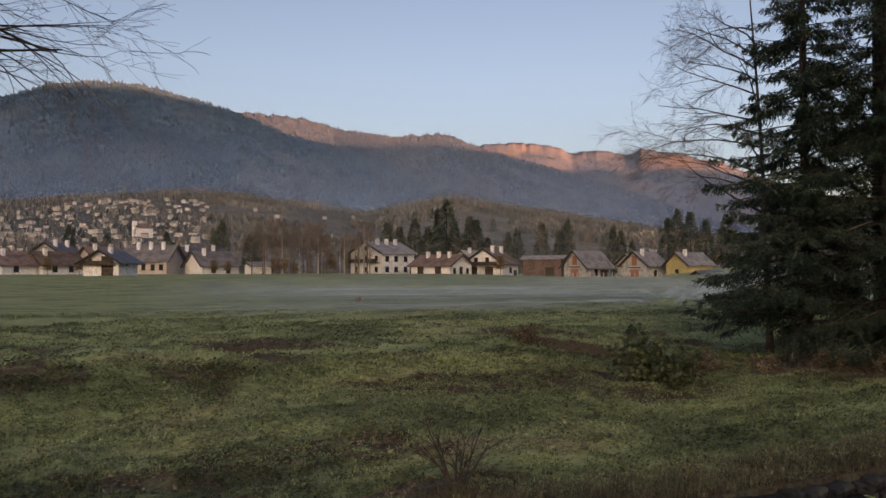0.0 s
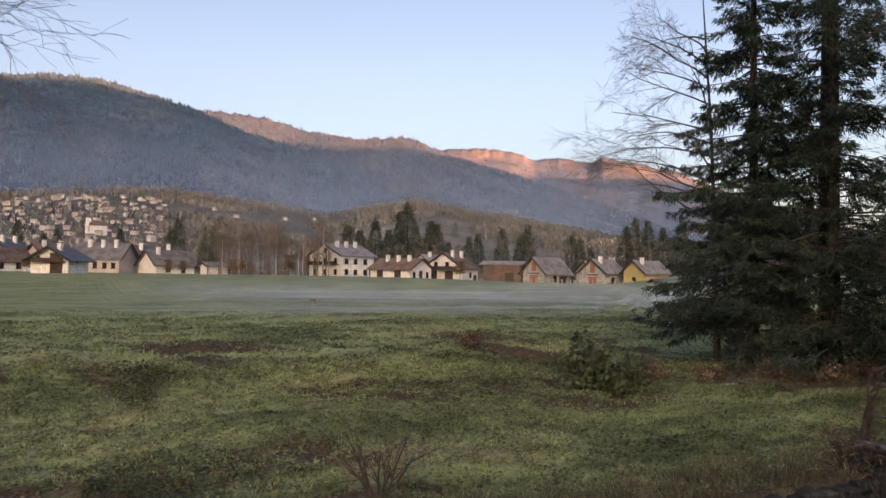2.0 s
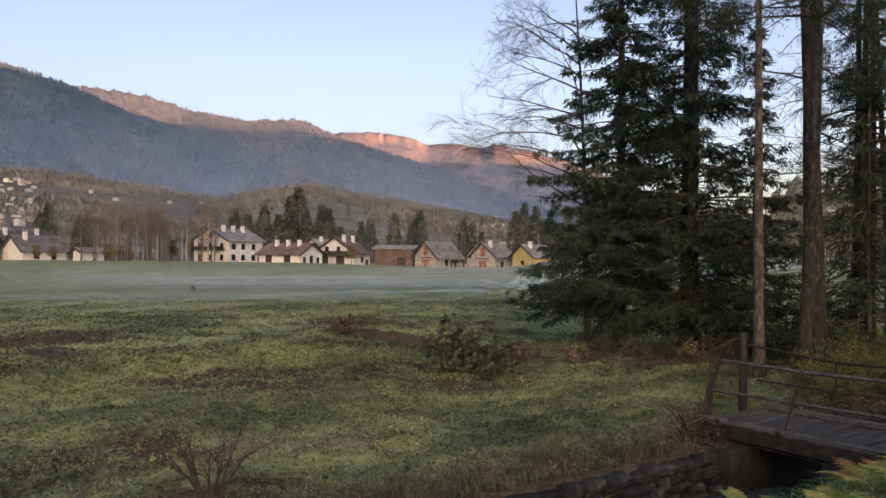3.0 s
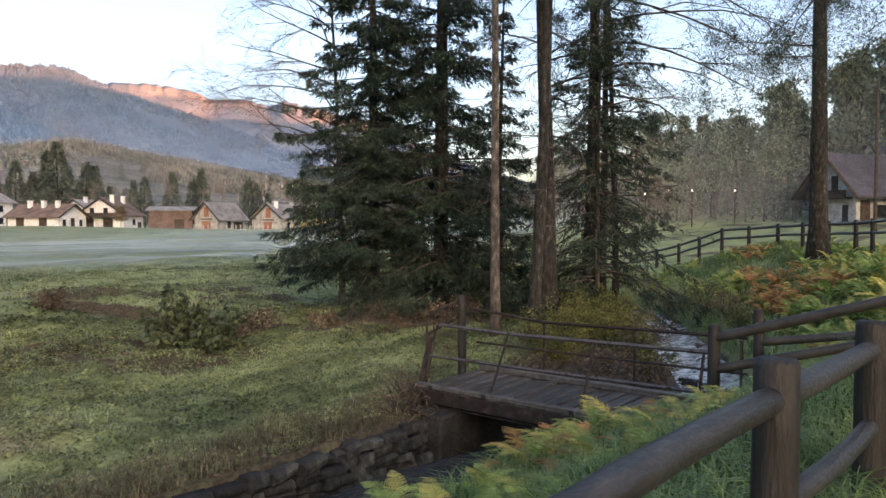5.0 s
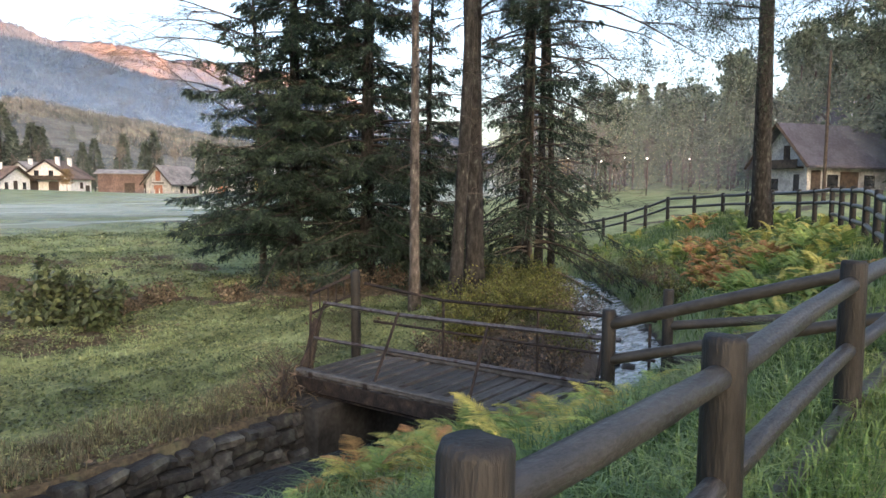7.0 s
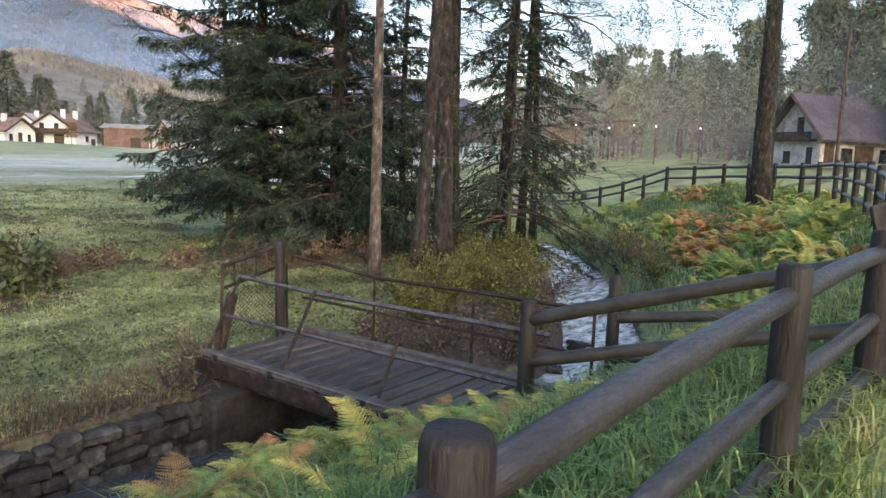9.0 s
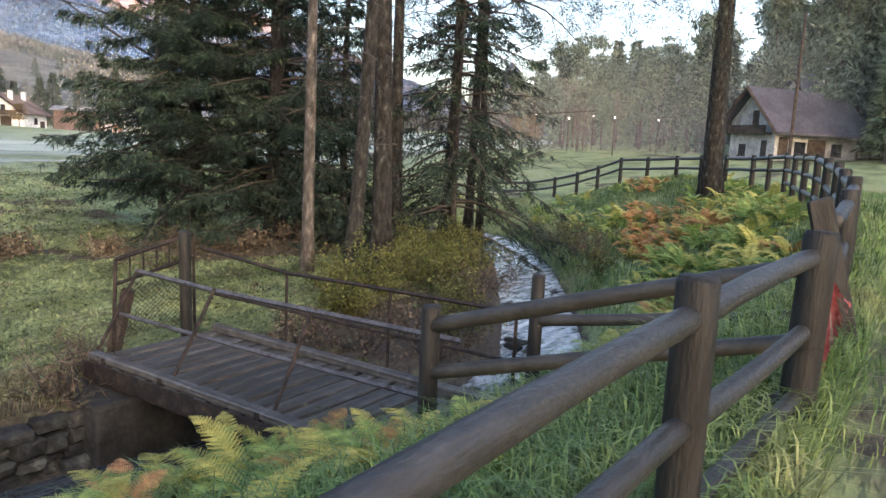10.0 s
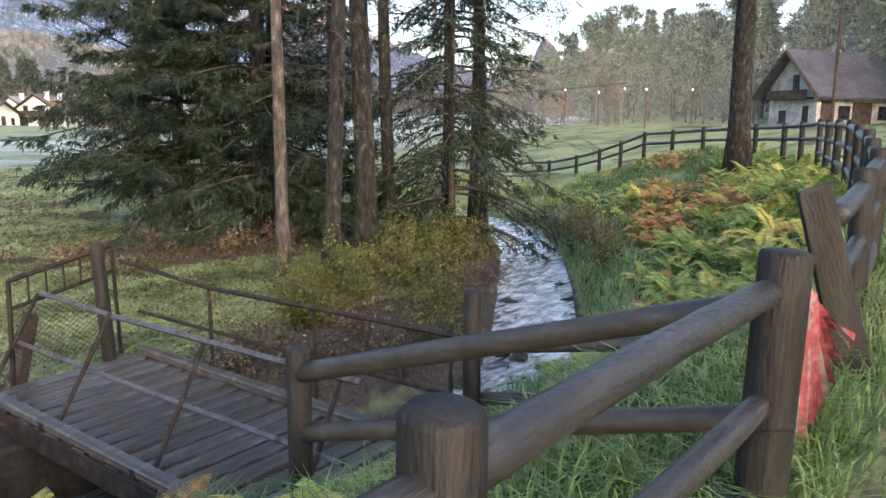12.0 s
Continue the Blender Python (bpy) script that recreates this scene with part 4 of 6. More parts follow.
tall_trunk(17.75, 9.1, 18, 0.205, 33, M_BARK, "thick tall conifer trunk with rough grey bark", (-0.004, 0.004), (3.0, 8.0, 12), (7, 15, 18, 3.0))
tall_trunk(19.9, 10.2, 17, 0.15, 34, M_BARK, "tall dark conifer trunk among the spruces", (0, 0.006), (1.5, 8.0, 22), (5.5, 14, 16, 2.2), reach=1.5)
tall_trunk(18.9, 13.25, 17, 0.14, 36, M_BARK, "tall dark conifer trunk behind spruce boughs", (0, 0), (1.8, 8.0, 20), (6, 14, 12, 2.4), reach=1.6)
tall_trunk(20.3, 14.4, 17, 0.15, 37, M_BARK, "dark straight conifer trunk behind spruce boughs", (0, 0), (2, 8.0, 20), (6, 14, 12, 2.4), reach=1.6)
tall_trunk(21.6, 10.0, 15, 0.12, 38, M_BARK, "thin dark conifer trunk beside the stream", (0.01, 0), (1.0, 8.0, 26), (4.5, 12, 18, 2.0), reach=1.7)
tall_trunk(22.4, 9.6, 14, 0.10, 39, M_BARK, "thin dark conifer trunk beside the stream", (0, 0.01), (1.0, 7.0, 26), (4.5, 11, 16, 1.8), reach=1.6)
tall_trunk(28.75, 5.34, 19, 0.30, 35, M_BARK, "tall pine with a thick dark scaly trunk on the grassy bank", (-0.022, 0.022), (5.0, 9.0, 5), (6.0, 15, 30, 5.2), reach=1.4)

# a branch of another pine hanging into the view, and a bare tree by the meadow
rng = np.random.default_rng(51)
root = thing("pine_tree", "pine with long sparse needle branches reaching over the bank", "tree", group="trees by the stream", m=pose(20.5, -2.6, ground_at(20.5, -2.6)))
part("trunk", trunk_geo(17, 0.24, 51), M_BARK, root, smooth=True)
g, tips = Geo(), []
for z, az, ln in ((6.2, 80, 5.5), (6.7, 100, 6.0), (7.4, 60, 5.0), (5.7, 95, 4.4), (7.6, 120, 5.6), (8.2, 90, 6.5), (6.4, 70, 4.5), (8.8, 105, 5.5), (5.6, 55, 4.0)):
    first = len(g.v)
    bare_branches(g, (0, 0, z), (math.cos(radians(az)), math.sin(radians(az)), 0.05), ln, 0.05, rng, 3, 0.6, 5, -0.05)
    vs = np.array([tuple(v) for v in g.v[first:]])
    far = vs[np.hypot(vs[:, 0], vs[:, 1]) > 0.35 * ln]
    tips.append(far[rng.integers(0, len(far), 210)])
part("branches", g, M_TWIG, root, kind="stuff")
v, f = needle_tufts(np.concatenate(tips), rng, 13, 0.11, 0.016, 0.14)
part("crown", (v.tolist(), f.tolist()), M_NEEDLE, root, kind="stuff")


# a conifer by the stream whose long limbs sweep out and hang over the water
rng = np.random.default_rng(57)
root = thing("pine_tree", "thin pine with long curved limbs hanging over the stream", "tree", group="trees by the stream", m=pose(23.2, 10.3, ground_at(23.2, 10.3)))
part("trunk", trunk_geo(15, 0.13, 57), M_BARK, root, smooth=True)
g, tips = Geo(), []
for z, az, ln in ((8.6, -58, 6.0), (8.0, -66, 5.0), (9.4, -50, 6.5), (7.2, -72, 3.6), (10.2, -62, 6.5), (6.4, -40, 3.0), (10.8, -75, 5.5)):
    first = len(g.v)
    bare_branches(g, (0, 0, z), (math.cos(radians(az)), math.sin(radians(az)), 0.15), ln, 0.045, rng, 3, 0.6, 4, -0.13)
    vs = np.array([tuple(v) for v in g.v[first:]])
    far = vs[np.hypot(vs[:, 0], vs[:, 1]) > 0.45 * ln]
    tips.append(far[rng.integers(0, len(far), 120)])
part("branches", g, M_TWIG, root, kind="stuff")
v, f = needle_tufts(np.concatenate(tips), rng, 12, 0.11, 0.018, 0.14)
part("crown", (v.tolist(), f.tolist()), M_NEEDLE, root, kind="stuff")


def bare_tree(x, y, h, r, seed, label, limbs, bark=M_TWIG, gravity=-0.03, depth=3, kids=5, spread=0.5, lean=(0, 0), group="bare trees"):
    rng = np.random.default_rng(seed)
    root = thing("bare_tree", label, "tree", group=group, m=pose(x, y, ground_at(x, y)))
    part("trunk", trunk_geo(h, r, seed, lean, 9, 0.15, 0.1), bark, root, smooth=True)
    g = Geo()
    for z, az, up, ln in limbs:
        bare_branches(g, (lean[0] * z, lean[1] * z, z), (math.cos(radians(az)), math.sin(radians(az)), up), ln, r * 0.32, rng, depth, spread, kids, gravity)
    part("branches", g, M_TWIG, root, kind="stuff")
    return root


bare_tree(18.0, 16.3, 11.5, 0.10, 61, "leafless tree with fine arching twigs beside the spruce", [(4.2 + 0.4 * k, (150, 190, 120, 165, 205, 140, 170, 155, 220, 130, 180, 150, 165, 195, 110)[k], 0.42, 3.5 - 0.07 * k) for k in range(15)], lean=(-0.035, 0.015), gravity=-0.045, kids=6)
bare_tree(20.8, 9.2, 9.0, 0.07, 62, "leafless young tree with thin twigs", [(2.2 + 0.5 * k, (310, 20, 250, 290, 330, 0, 270, 300, 340, 240)[k], 0.3, 2.2) for k in range(10)], gravity=-0.05)
bare_tree(-3.6, 9.4, 9.0, 0.14, 63, "leafless tree with slender drooping twigs at the meadow edge", [(5.0 + 0.3 * k, (-10, 5, 20, -25, 0, 12)[k], 0.06, 3.0 - 0.05 * k) for k in range(5)], gravity=-0.012, kids=5)


# ---- shrubs ----
def shrub(name, label, x, y, h, spread, seed, stems, leaf=None, leaves=0, leaf_size=(0.09, 0.05), depth=2, category="shrub", kids=4, stem=0.011):
    rng = np.random.default_rng(seed)
    root = thing(name, label, category, m=pose(x, y, ground_at(x, y) - 0.03))
    g = Geo()
    for k in range(stems):
        az = rng.uniform(0, 2 * np.pi)
        out = rng.uniform(0.1, 1.0) * spread
        bare_branches(g, (math.cos(az) * out * 0.25, math.sin(az) * out * 0.25, 0), (math.cos(az) * out / h, math.sin(az) * out / h, 1.0), h * rng.uniform(0.6, 1.05), stem, rng, depth, 0.45, kids, -0.03, 4)
    part("stems", g, M_TWIG, root, kind="stuff")
    if leaves:
        vs = np.array([tuple(v) for v in g.v])
        p = vs[rng.integers(0, len(vs), leaves)] + rng.normal(0, 0.05, (leaves, 3))
        p[:, 2] = np.maximum(p[:, 2], 0.02)
        d = rng.normal(size=p.shape) + np.array([0, 0, -0.3])
        v, f = blades(p, d, leaf_size[0] * rng.uniform(0.6, 1.3, leaves), leaf_size[1] * rng.uniform(0.7, 1.2, leaves), rng=rng)
        part("leaves", (v.tolist(), f.tolist()), leaf, root, kind="stuff")
    return root


shrub("bush", "dark green leafy bush with bare shoots on top", 10.75, 12.9, 0.85, 0.9, 71, 16, M_LEAF_D, 2300, (0.17, 0.085))
shrub("bare_shrub", "small leafless shrub in the meadow", 3.52, 7.62, 0.85, 0.4, 72, 9, depth=2, stem=0.02)
shrub("bare_shrub", "tuft of dry leafless shoots behind the bush", 11.2, 13.6, 1.15, 0.6, 73, 10, depth=1)
for i, (x, y, h, s, n) in enumerate(((14.3, 7.0, 0.8, 0.8, 2600), (15.2, 7.4, 1.0, 0.9, 3200), (16.4, 7.6, 1.1, 1.0, 3600), (17.6, 7.9, 1.05, 1.0, 3600), (18.8, 8.6, 1.0, 1.0, 3400), (17.0, 6.9, 0.8, 0.8, 2600), (18.6, 7.5, 0.75, 0.8, 2400), (20.2, 9.0, 0.9, 0.9, 2600))):
    shrub("bush", "yellow-green leafy undergrowth below the tall trees", x, y, h * 0.8, s, 80 + i, 15, M_LEAF_Y, n, (0.058, 0.034))
for i, (x, y, h, s) in enumerate(((15.8, 5.9, 0.55, 0.7), (17.2, 6.5, 0.6, 0.8), (18.7, 7.0, 0.6, 0.8), (20.3, 8.1, 0.6, 0.8), (14.2, 5.6, 0.5, 0.7), (21.2, 5.9, 0.7, 0.8), (22.5, 6.9, 0.8, 0.8), (24.2, 8.3, 0.8, 0.9), (12.9, 6.3, 0.4, 0.6), (19.9, 5.2, 0.55, 0.6), (13.2, 5.5, 0.4, 0.6), (14.0, 5.0, 0.45, 0.6), (15.0, 5.2, 0.5, 0.7), (13.4, 6.8, 0.35, 0.6), (16.6, 6.0, 0.5, 0.7), (12.7, 5.3, 0.35, 0.5))):
    shrub("bush", "tangle of dead brown stems and leaves on the stream bank", x, y, h, s, 100 + i, 16, M_LEAF_Y if i % 3 == 0 else M_LITTER, 900 if i % 3 == 0 else 520, (0.055, 0.032), depth=2)
for i, (x, y) in enumerate(((14.6, 13.4), (15.9, 12.7), (17.0, 12.0), (13.2, 14.0), (12.0, 13.6), (16.6, 14.0), (18.2, 11.8), (9.6, 16.6))):
    shrub("bush", "low rust-brown dead brush under the spruces", x, y, 0.45, 0.7, 120 + i, 14, M_LITTER, 700, (0.08, 0.05), depth=1)
shrub("grass_tuft", "dry straw-coloured grass clump at the bridge end", 10.5, 7.05, 0.5, 0.5, 140, 22, M_LITTER, 260, (0.2, 0.012), depth=1, category="grass")
shrub("bush", "dead brown stems hanging over the wall corner", 9.95, 6.6, 0.5, 0.6, 141, 22, M_LITTER, 300, (0.14, 0.02), depth=1)


# ---- grass and fallen leaves ----
M_CLOVER = mat("clover_leaves", (0.065, 0.088, 0.036), (0.21, 0.25, 0.115), 0.45, 0.6, 0, 5, c3=(0.20, 0.20, 0.105), rand="island", amount=0.6, coords="World", stretch=(0.45, 1.3, 1), through_light=0.15)
def grass_mesh(x, y, h_lo, h_hi, width, lean, rng):
    n = len(x)
    z = height(x, y)
    h = rng.uniform(h_lo, h_hi, n)
    az = rng.uniform(0, 2 * np.pi, n)
    d = np.stack([np.cos(az), np.sin(az)], 1)
    s = np.stack([-d[:, 1], d[:, 0]], 1)
    out = (lean * rng.uniform(0.3, 1.3, n) * h)[:, None]
    w = (width * rng.uniform(0.7, 1.3, n))[:, None]
    foot = np.stack([x, y], 1)
    a = np.concatenate([foot - s * w / 2, (z - 0.02)[:, None]], 1)
    b = np.concatenate([foot + s * w / 2, (z - 0.02)[:, None]], 1)
    mid = foot + d * out * 0.35
    c = np.concatenate([mid + s * w * 0.4, (z + h * 0.62)[:, None]], 1)
    e = np.concatenate([mid - s * w * 0.4, (z + h * 0.62)[:, None]], 1)
    tip = np.concatenate([foot + d * out, (z + h * (1 - 0.25 * lean))[:, None]], 1)
    v = np.stack([a, b, c, e, tip], 1).reshape(-1, 3)
    k = np.arange(n) * 5
    quads = np.stack([k, k + 1, k + 2, k + 3], 1)
    tris = np.stack([k + 3, k + 2, k + 4], 1)
    return v.tolist(), quads.tolist() + tris.tolist()


def scatter(n, x0, x1, y0, y1, rng, keep=None, clump=0.0):
    if clump:
        m = max(1, n // 14)
        cx, cy = rng.uniform(x0, x1, m), rng.uniform(y0, y1, m)
        i = rng.integers(0, m, n)
        x, y = cx[i] + rng.normal(0, clump, n), cy[i] + rng.normal(0, clump, n)
    else:
        x, y = rng.uniform(x0, x1, n), rng.uniform(y0, y1, n)
    ok = (x > x0) & (x < x1) & (y > y0) & (y < y1)
    if keep is not None:
        ok &= keep(x, y)
    return x[ok], y[ok]


def on_bank(x, y):
    s = stream_y(x) - y
    bridge_lane = (x > 10.3) & (x < 12.05) & (y > 2.5)
    return (s > 0.9) & ~bridge_lane & (height(x, y) > -1.42)


rng = np.random.default_rng(201)
thing("bank_grass", "long wet green grass on the bank", "grass", grass_mesh(*scatter(78000, -3.0, 14.0, 0.15, 4.6, rng, on_bank, 0.12), 0.10, 0.34, 0.010, 1.25, rng), M_GRASS, kind="stuff")
thing("bank_grass", "long green grass on the far slope", "grass", grass_mesh(*scatter(60000, 13.0, 37.0, 0.3, 13.0, rng, on_bank, 0.2), 0.08, 0.30, 0.018, 1.2, rng), M_GRASS, kind="stuff")
thing("path_grass", "short green grass beside the path", "grass", grass_mesh(*scatter(16000, 4.0, 22.0, -1.6, 0.6, rng, None, 0.1), 0.04, 0.14, 0.008, 0.7, rng), M_GRASS, kind="stuff")


def on_meadow(x, y):
    left = np.where(x < 12.3, y > 6.5, (y - stream_y(x)) > 1.4)
    bare = litter_amount(x, y) + 0.5 * (vnoise(x * 2.1, y * 2.1, 31) - 0.5)
    return left & (bare < 0.72)


thing("meadow_grass", "short autumn turf with clover and dull leaves", "grass", grass_mesh(*scatter(50000, -4.0, 19.0, 6.5, 15.0, rng, on_meadow, 0.07), 0.03, 0.10, 0.010, 1.1, rng), M_TURF, kind="stuff")
thing("meadow_grass", "pale green meadow turf", "grass", grass_mesh(*scatter(60000, -12.0, 40.0, 14.5, 44.0, rng, on_meadow, 0.16), 0.04, 0.11, 0.03, 1.0, rng), M_TURF, kind="stuff")


def leaf_litter(n, x0, x1, y0, y1, size, keep, rng):
    x, y = scatter(n, x0, x1, y0, y1, rng, keep)
    p = np.stack([x, y, height(x, y) + 0.012], 1)
    d = rng.normal(size=p.shape) * np.array([1, 1, 0.25])
    up = rng.normal(size=p.shape) * 0.4 + np.array([0, 0, 1.0])
    v, f = blades(p, d, size * rng.uniform(0.6, 1.4, len(p)), size * 0.6, n=up)
    return v.tolist(), f.tolist()


def clover(n, x0, x1, y0, y1, size, spread, rng):
    """Low leafy clumps lying over the turf."""
    x, y = scatter(n, x0, x1, y0, y1, rng, on_meadow, spread)
    lump = vnoise(x * 1.9, y * 1.9, 51)
    p = np.stack([x, y, height(x, y) + 0.01 + 0.09 * lump**2 * rng.uniform(0.3, 1.0, len(x))], 1)
    d = rng.normal(size=p.shape) * np.array([1, 1, 0.35])
    up = rng.normal(size=p.shape) * 0.45 + np.array([0, 0, 1.0])
    v, f = blades(p, d, size * rng.uniform(0.6, 1.4, len(p)), size * 0.75, n=up)
    return v.tolist(), f.tolist()


thing("clover", "low clover and weeds in the near meadow", "plants", clover(170000, -4.0, 19.0, 6.5, 16.0, 0.052, 0.09, rng), M_CLOVER, kind="stuff")
thing("clover", "low weeds across the middle meadow", "plants", clover(95000, -10.0, 30.0, 15.0, 36.0, 0.085, 0.16, rng), M_CLOVER, kind="stuff")
thing("fallen_leaves", "brown fallen leaves under the spruces and along the ditch", "leaves", leaf_litter(60000, -3, 22, 6.45, 24, 0.085, lambda x, y: (litter_amount(x, y) + 0.6 * (vnoise(x * 1.7, y * 1.7, 41) - 0.5) > 0.42) & on_meadow(x, y) | (litter_amount(x, y) > 0.6) & ((y - stream_y(x)) > 1.2), rng), M_LITTER, kind="stuff")
thing("dry_stalks", "tufts of dry straw along the top of the stone wall", "grass", grass_mesh(*scatter(10000, 1.5, 10.2, 6.42, 7.6, rng, None, 0.09), 0.05, 0.2, 0.008, 1.0, rng), M_STRAW, kind="stuff")


# ---- ferns ----
def frond_mesh(length, seed, material, lacy=False):
    """One arching fern frond in its own plane: a rib and tapering pinnae on both sides."""
    rng = np.random.default_rng(seed)
    g, n = Geo(), 26
    rib = []
    for k in range(n + 1):
        t = k / n
        rib.append(Vector((length * (0.86 * t - 0.12 * t * t), 0, length * (0.78 * t - 0.62 * t * t))))
    g.tube(rib[::2], [0.005 * (1 - 0.8 * k / (n / 2)) + 0.001 for k in range(len(rib[::2]))], 3, caps=False)
    for k in range(3, n + 1):
        t = k / n
        w = length * 0.185 * math.sin(math.pi * min(1, 0.16 + 0.84 * t)) ** 0.8 * (1 - 0.35 * t) + 0.008
        ax = (rib[min(k + 1, n)] - rib[k - 1]).normalized()
        for sg in (-1, 1):
            d = Vector((0, sg, 0)) + ax * 0.45 + Vector((0, 0, -0.12 + rng.uniform(-0.15, 0.12)))
            d.normalize()
            lw = length * 0.021
            p = rib[k]
            up = Vector((0, 0, rng.uniform(-0.3, 0.3) * lw))
            if not lacy:
                g.poly(p, p + d * w * 0.30 + ax * lw * 0.95 + up, p + d * w, p + d * w * 0.30 - ax * lw * 0.95 - up)
                continue
            teeth = max(3, int(w / 0.014))
            for j in range(teeth):
                q, r = p + d * w * (j / teeth), p + d * w * ((j + 0.9) / teeth)
                out = lw * 1.05 * (1 - 0.75 * j / teeth)
                tip = (q + r) / 2 + d * out * 0.6
                g.poly(q, r, tip + ax * out + up)
                g.poly(r, q, tip - ax * out - up)
    return to_mesh("frond", g, material)


FROND = {(c, lacy): [frond_mesh(l, 300 + i, m, lacy) for i, l in enumerate((0.55, 0.7, 0.8))] for c, m in (("green", M_FERN_G), ("yellow", M_FERN_Y), ("orange", M_FERN_O)) for lacy in (True, False)}


def fern(mix, seed, label, lacy):
    rnd = random.Random(seed)
    root = thing("fern", label, "fern", group="ferns on the bank")
    n = rnd.randrange(8, 11)
    for k in range(n):
        c = mix[rnd.randrange(len(mix))]
        fr = part("frond", FROND[c, lacy][rnd.randrange(3)], None, root)
        fr.matrix_basis = pose(0, 0, 0, rnd.uniform(-12, 12), rnd.uniform(-34, 8), 360 * k / n + rnd.uniform(-18, 18))
    return root


FERN_KINDS = ((("green",), "lush green fern arching over wet grass"), (("green", "green", "yellow"), "green fern with yellowing fronds on the bank"), (("yellow", "yellow", "green"), "yellow autumn fern on the bank"), (("orange", "yellow", "orange"), "rust-orange withered fern on the bank"))
kinds = [fern(mix, i + 1, label, True) for i, (mix, label) in enumerate(FERN_KINDS)]
far_kinds = [fern(mix, i + 1, label, False) for i, (mix, label) in enumerate(FERN_KINDS)]
rnd = random.Random(17)
spots = []
for k in range(70):
    x = rnd.uniform(3.8, 9.7)
    spots.append((x, rnd.uniform(2.2, 3.8) - 0.06 * (x - 6), rnd.choice((0, 1, 1, 2, 2, 2, 3)), rnd.uniform(0.6, 0.95)))
spots += [(9.5, 2.9, 1, 0.95), (9.75, 2.75, 3, 0.9), (9.2, 3.1, 2, 1.0), (9.9, 3.15, 3, 0.85), (8.9, 2.7, 1, 1.0), (8.4, 3.2, 3, 0.9), (11.3, 1.2, 0, 0.7), (9.2, 1.4, 0, 0.6), (9.8, 1.9, 0, 0.6), (8.3, 1.7, 0, 0.65), (7.2, 1.8, 0, 0.7)]
for k in range(230):
    x = rnd.uniform(15.5, 34)
    top = float(stream_y(x)) - 2.2
    y = rnd.uniform(1.6 + 0.06 * (x - 14), max(3.0, top))
    band = 0.36 * (x - 15) + 2.0
    c = 3 if abs(y - band) < 0.9 and x > 20 else rnd.choice((2, 2, 1, 1, 0))
    spots.append((x, y, c, rnd.uniform(0.7, 1.15)))
for k in range(75):
    x = rnd.uniform(12.6, 18.0)
    spots.append((x, rnd.uniform(1.3, max(2.2, float(stream_y(x)) - 1.5)), rnd.choice((2, 2, 2, 1, 1, 3)), rnd.uniform(0.55, 0.9)))
for x, y, c, sc in spots:
    if float(stream_y(x)) - y < 0.9 or (x > 27 and (y - 5.34) ** 2 + (x - 28.75) ** 2 < 0.4):
        continue
    f = copy_thing((kinds if x < 15 else far_kinds)[c], pose(x, y, ground_at(x, y) - 0.02, 0, 0, rnd.uniform(0, 360)) @ Matrix.Diagonal((sc, sc, sc, 1)))
for k, f in enumerate(kinds):
    x, y = ((5.0, 3.3), (6.1, 3.4), (7.0, 3.1), (7.8, 3.3))[k]
    f.matrix_basis = pose(x, y, ground_at(x, y) - 0.02)
for k, f in enumerate(far_kinds):
    x, y = ((18.0, 3.2), (21.0, 3.8), (24.0, 4.2), (26.0, 5.2))[k]
    f.matrix_basis = pose(x, y, ground_at(x, y) - 0.02)

# stones in the stream
rnd = random.Random(23)
for k in range(16):
    x = rnd.uniform(12.5, 25)
    y = float(stream_y(x)) + rnd.choice((-1, 1)) * rnd.uniform(0.1, 0.75)
    st = thing("boulder", "wet dark stone lying in the stream", "stone", stone_kinds[rnd.randrange(8)], None, pose(x, y, WATER_Z + 0.0, 0, 0, rnd.uniform(0, 360)) @ Matrix.Diagonal((0.9, 0.8, 1.0, 1)), group="stones in the stream")

# leaves fallen on the bridge deck
rng = np.random.default_rng(301)
n = 90
p = np.stack([rng.uniform(10.5, 11.85, n), rng.uniform(2.8, 6.7, n), np.full(n, -0.768)], 1)
v, f = blades(p, rng.normal(size=(n, 3)) * np.array([1, 1, 0.05]), 0.05 * rng.uniform(0.6, 1.3, n), 0.032, n=np.array([[0, 0, 1.0]]) + rng.normal(0, 0.1, (n, 3)))
thing("fallen_leaves", "scattered small brown leaves on the bridge planks", "leaves", (v.tolist(), f.tolist()), M_STRAW, kind="stuff")


# ---- houses across the meadow ----
def toward(az, dist):
    return Vector((math.sin(radians(az)) * dist, math.cos(radians(az)) * dist, 0))


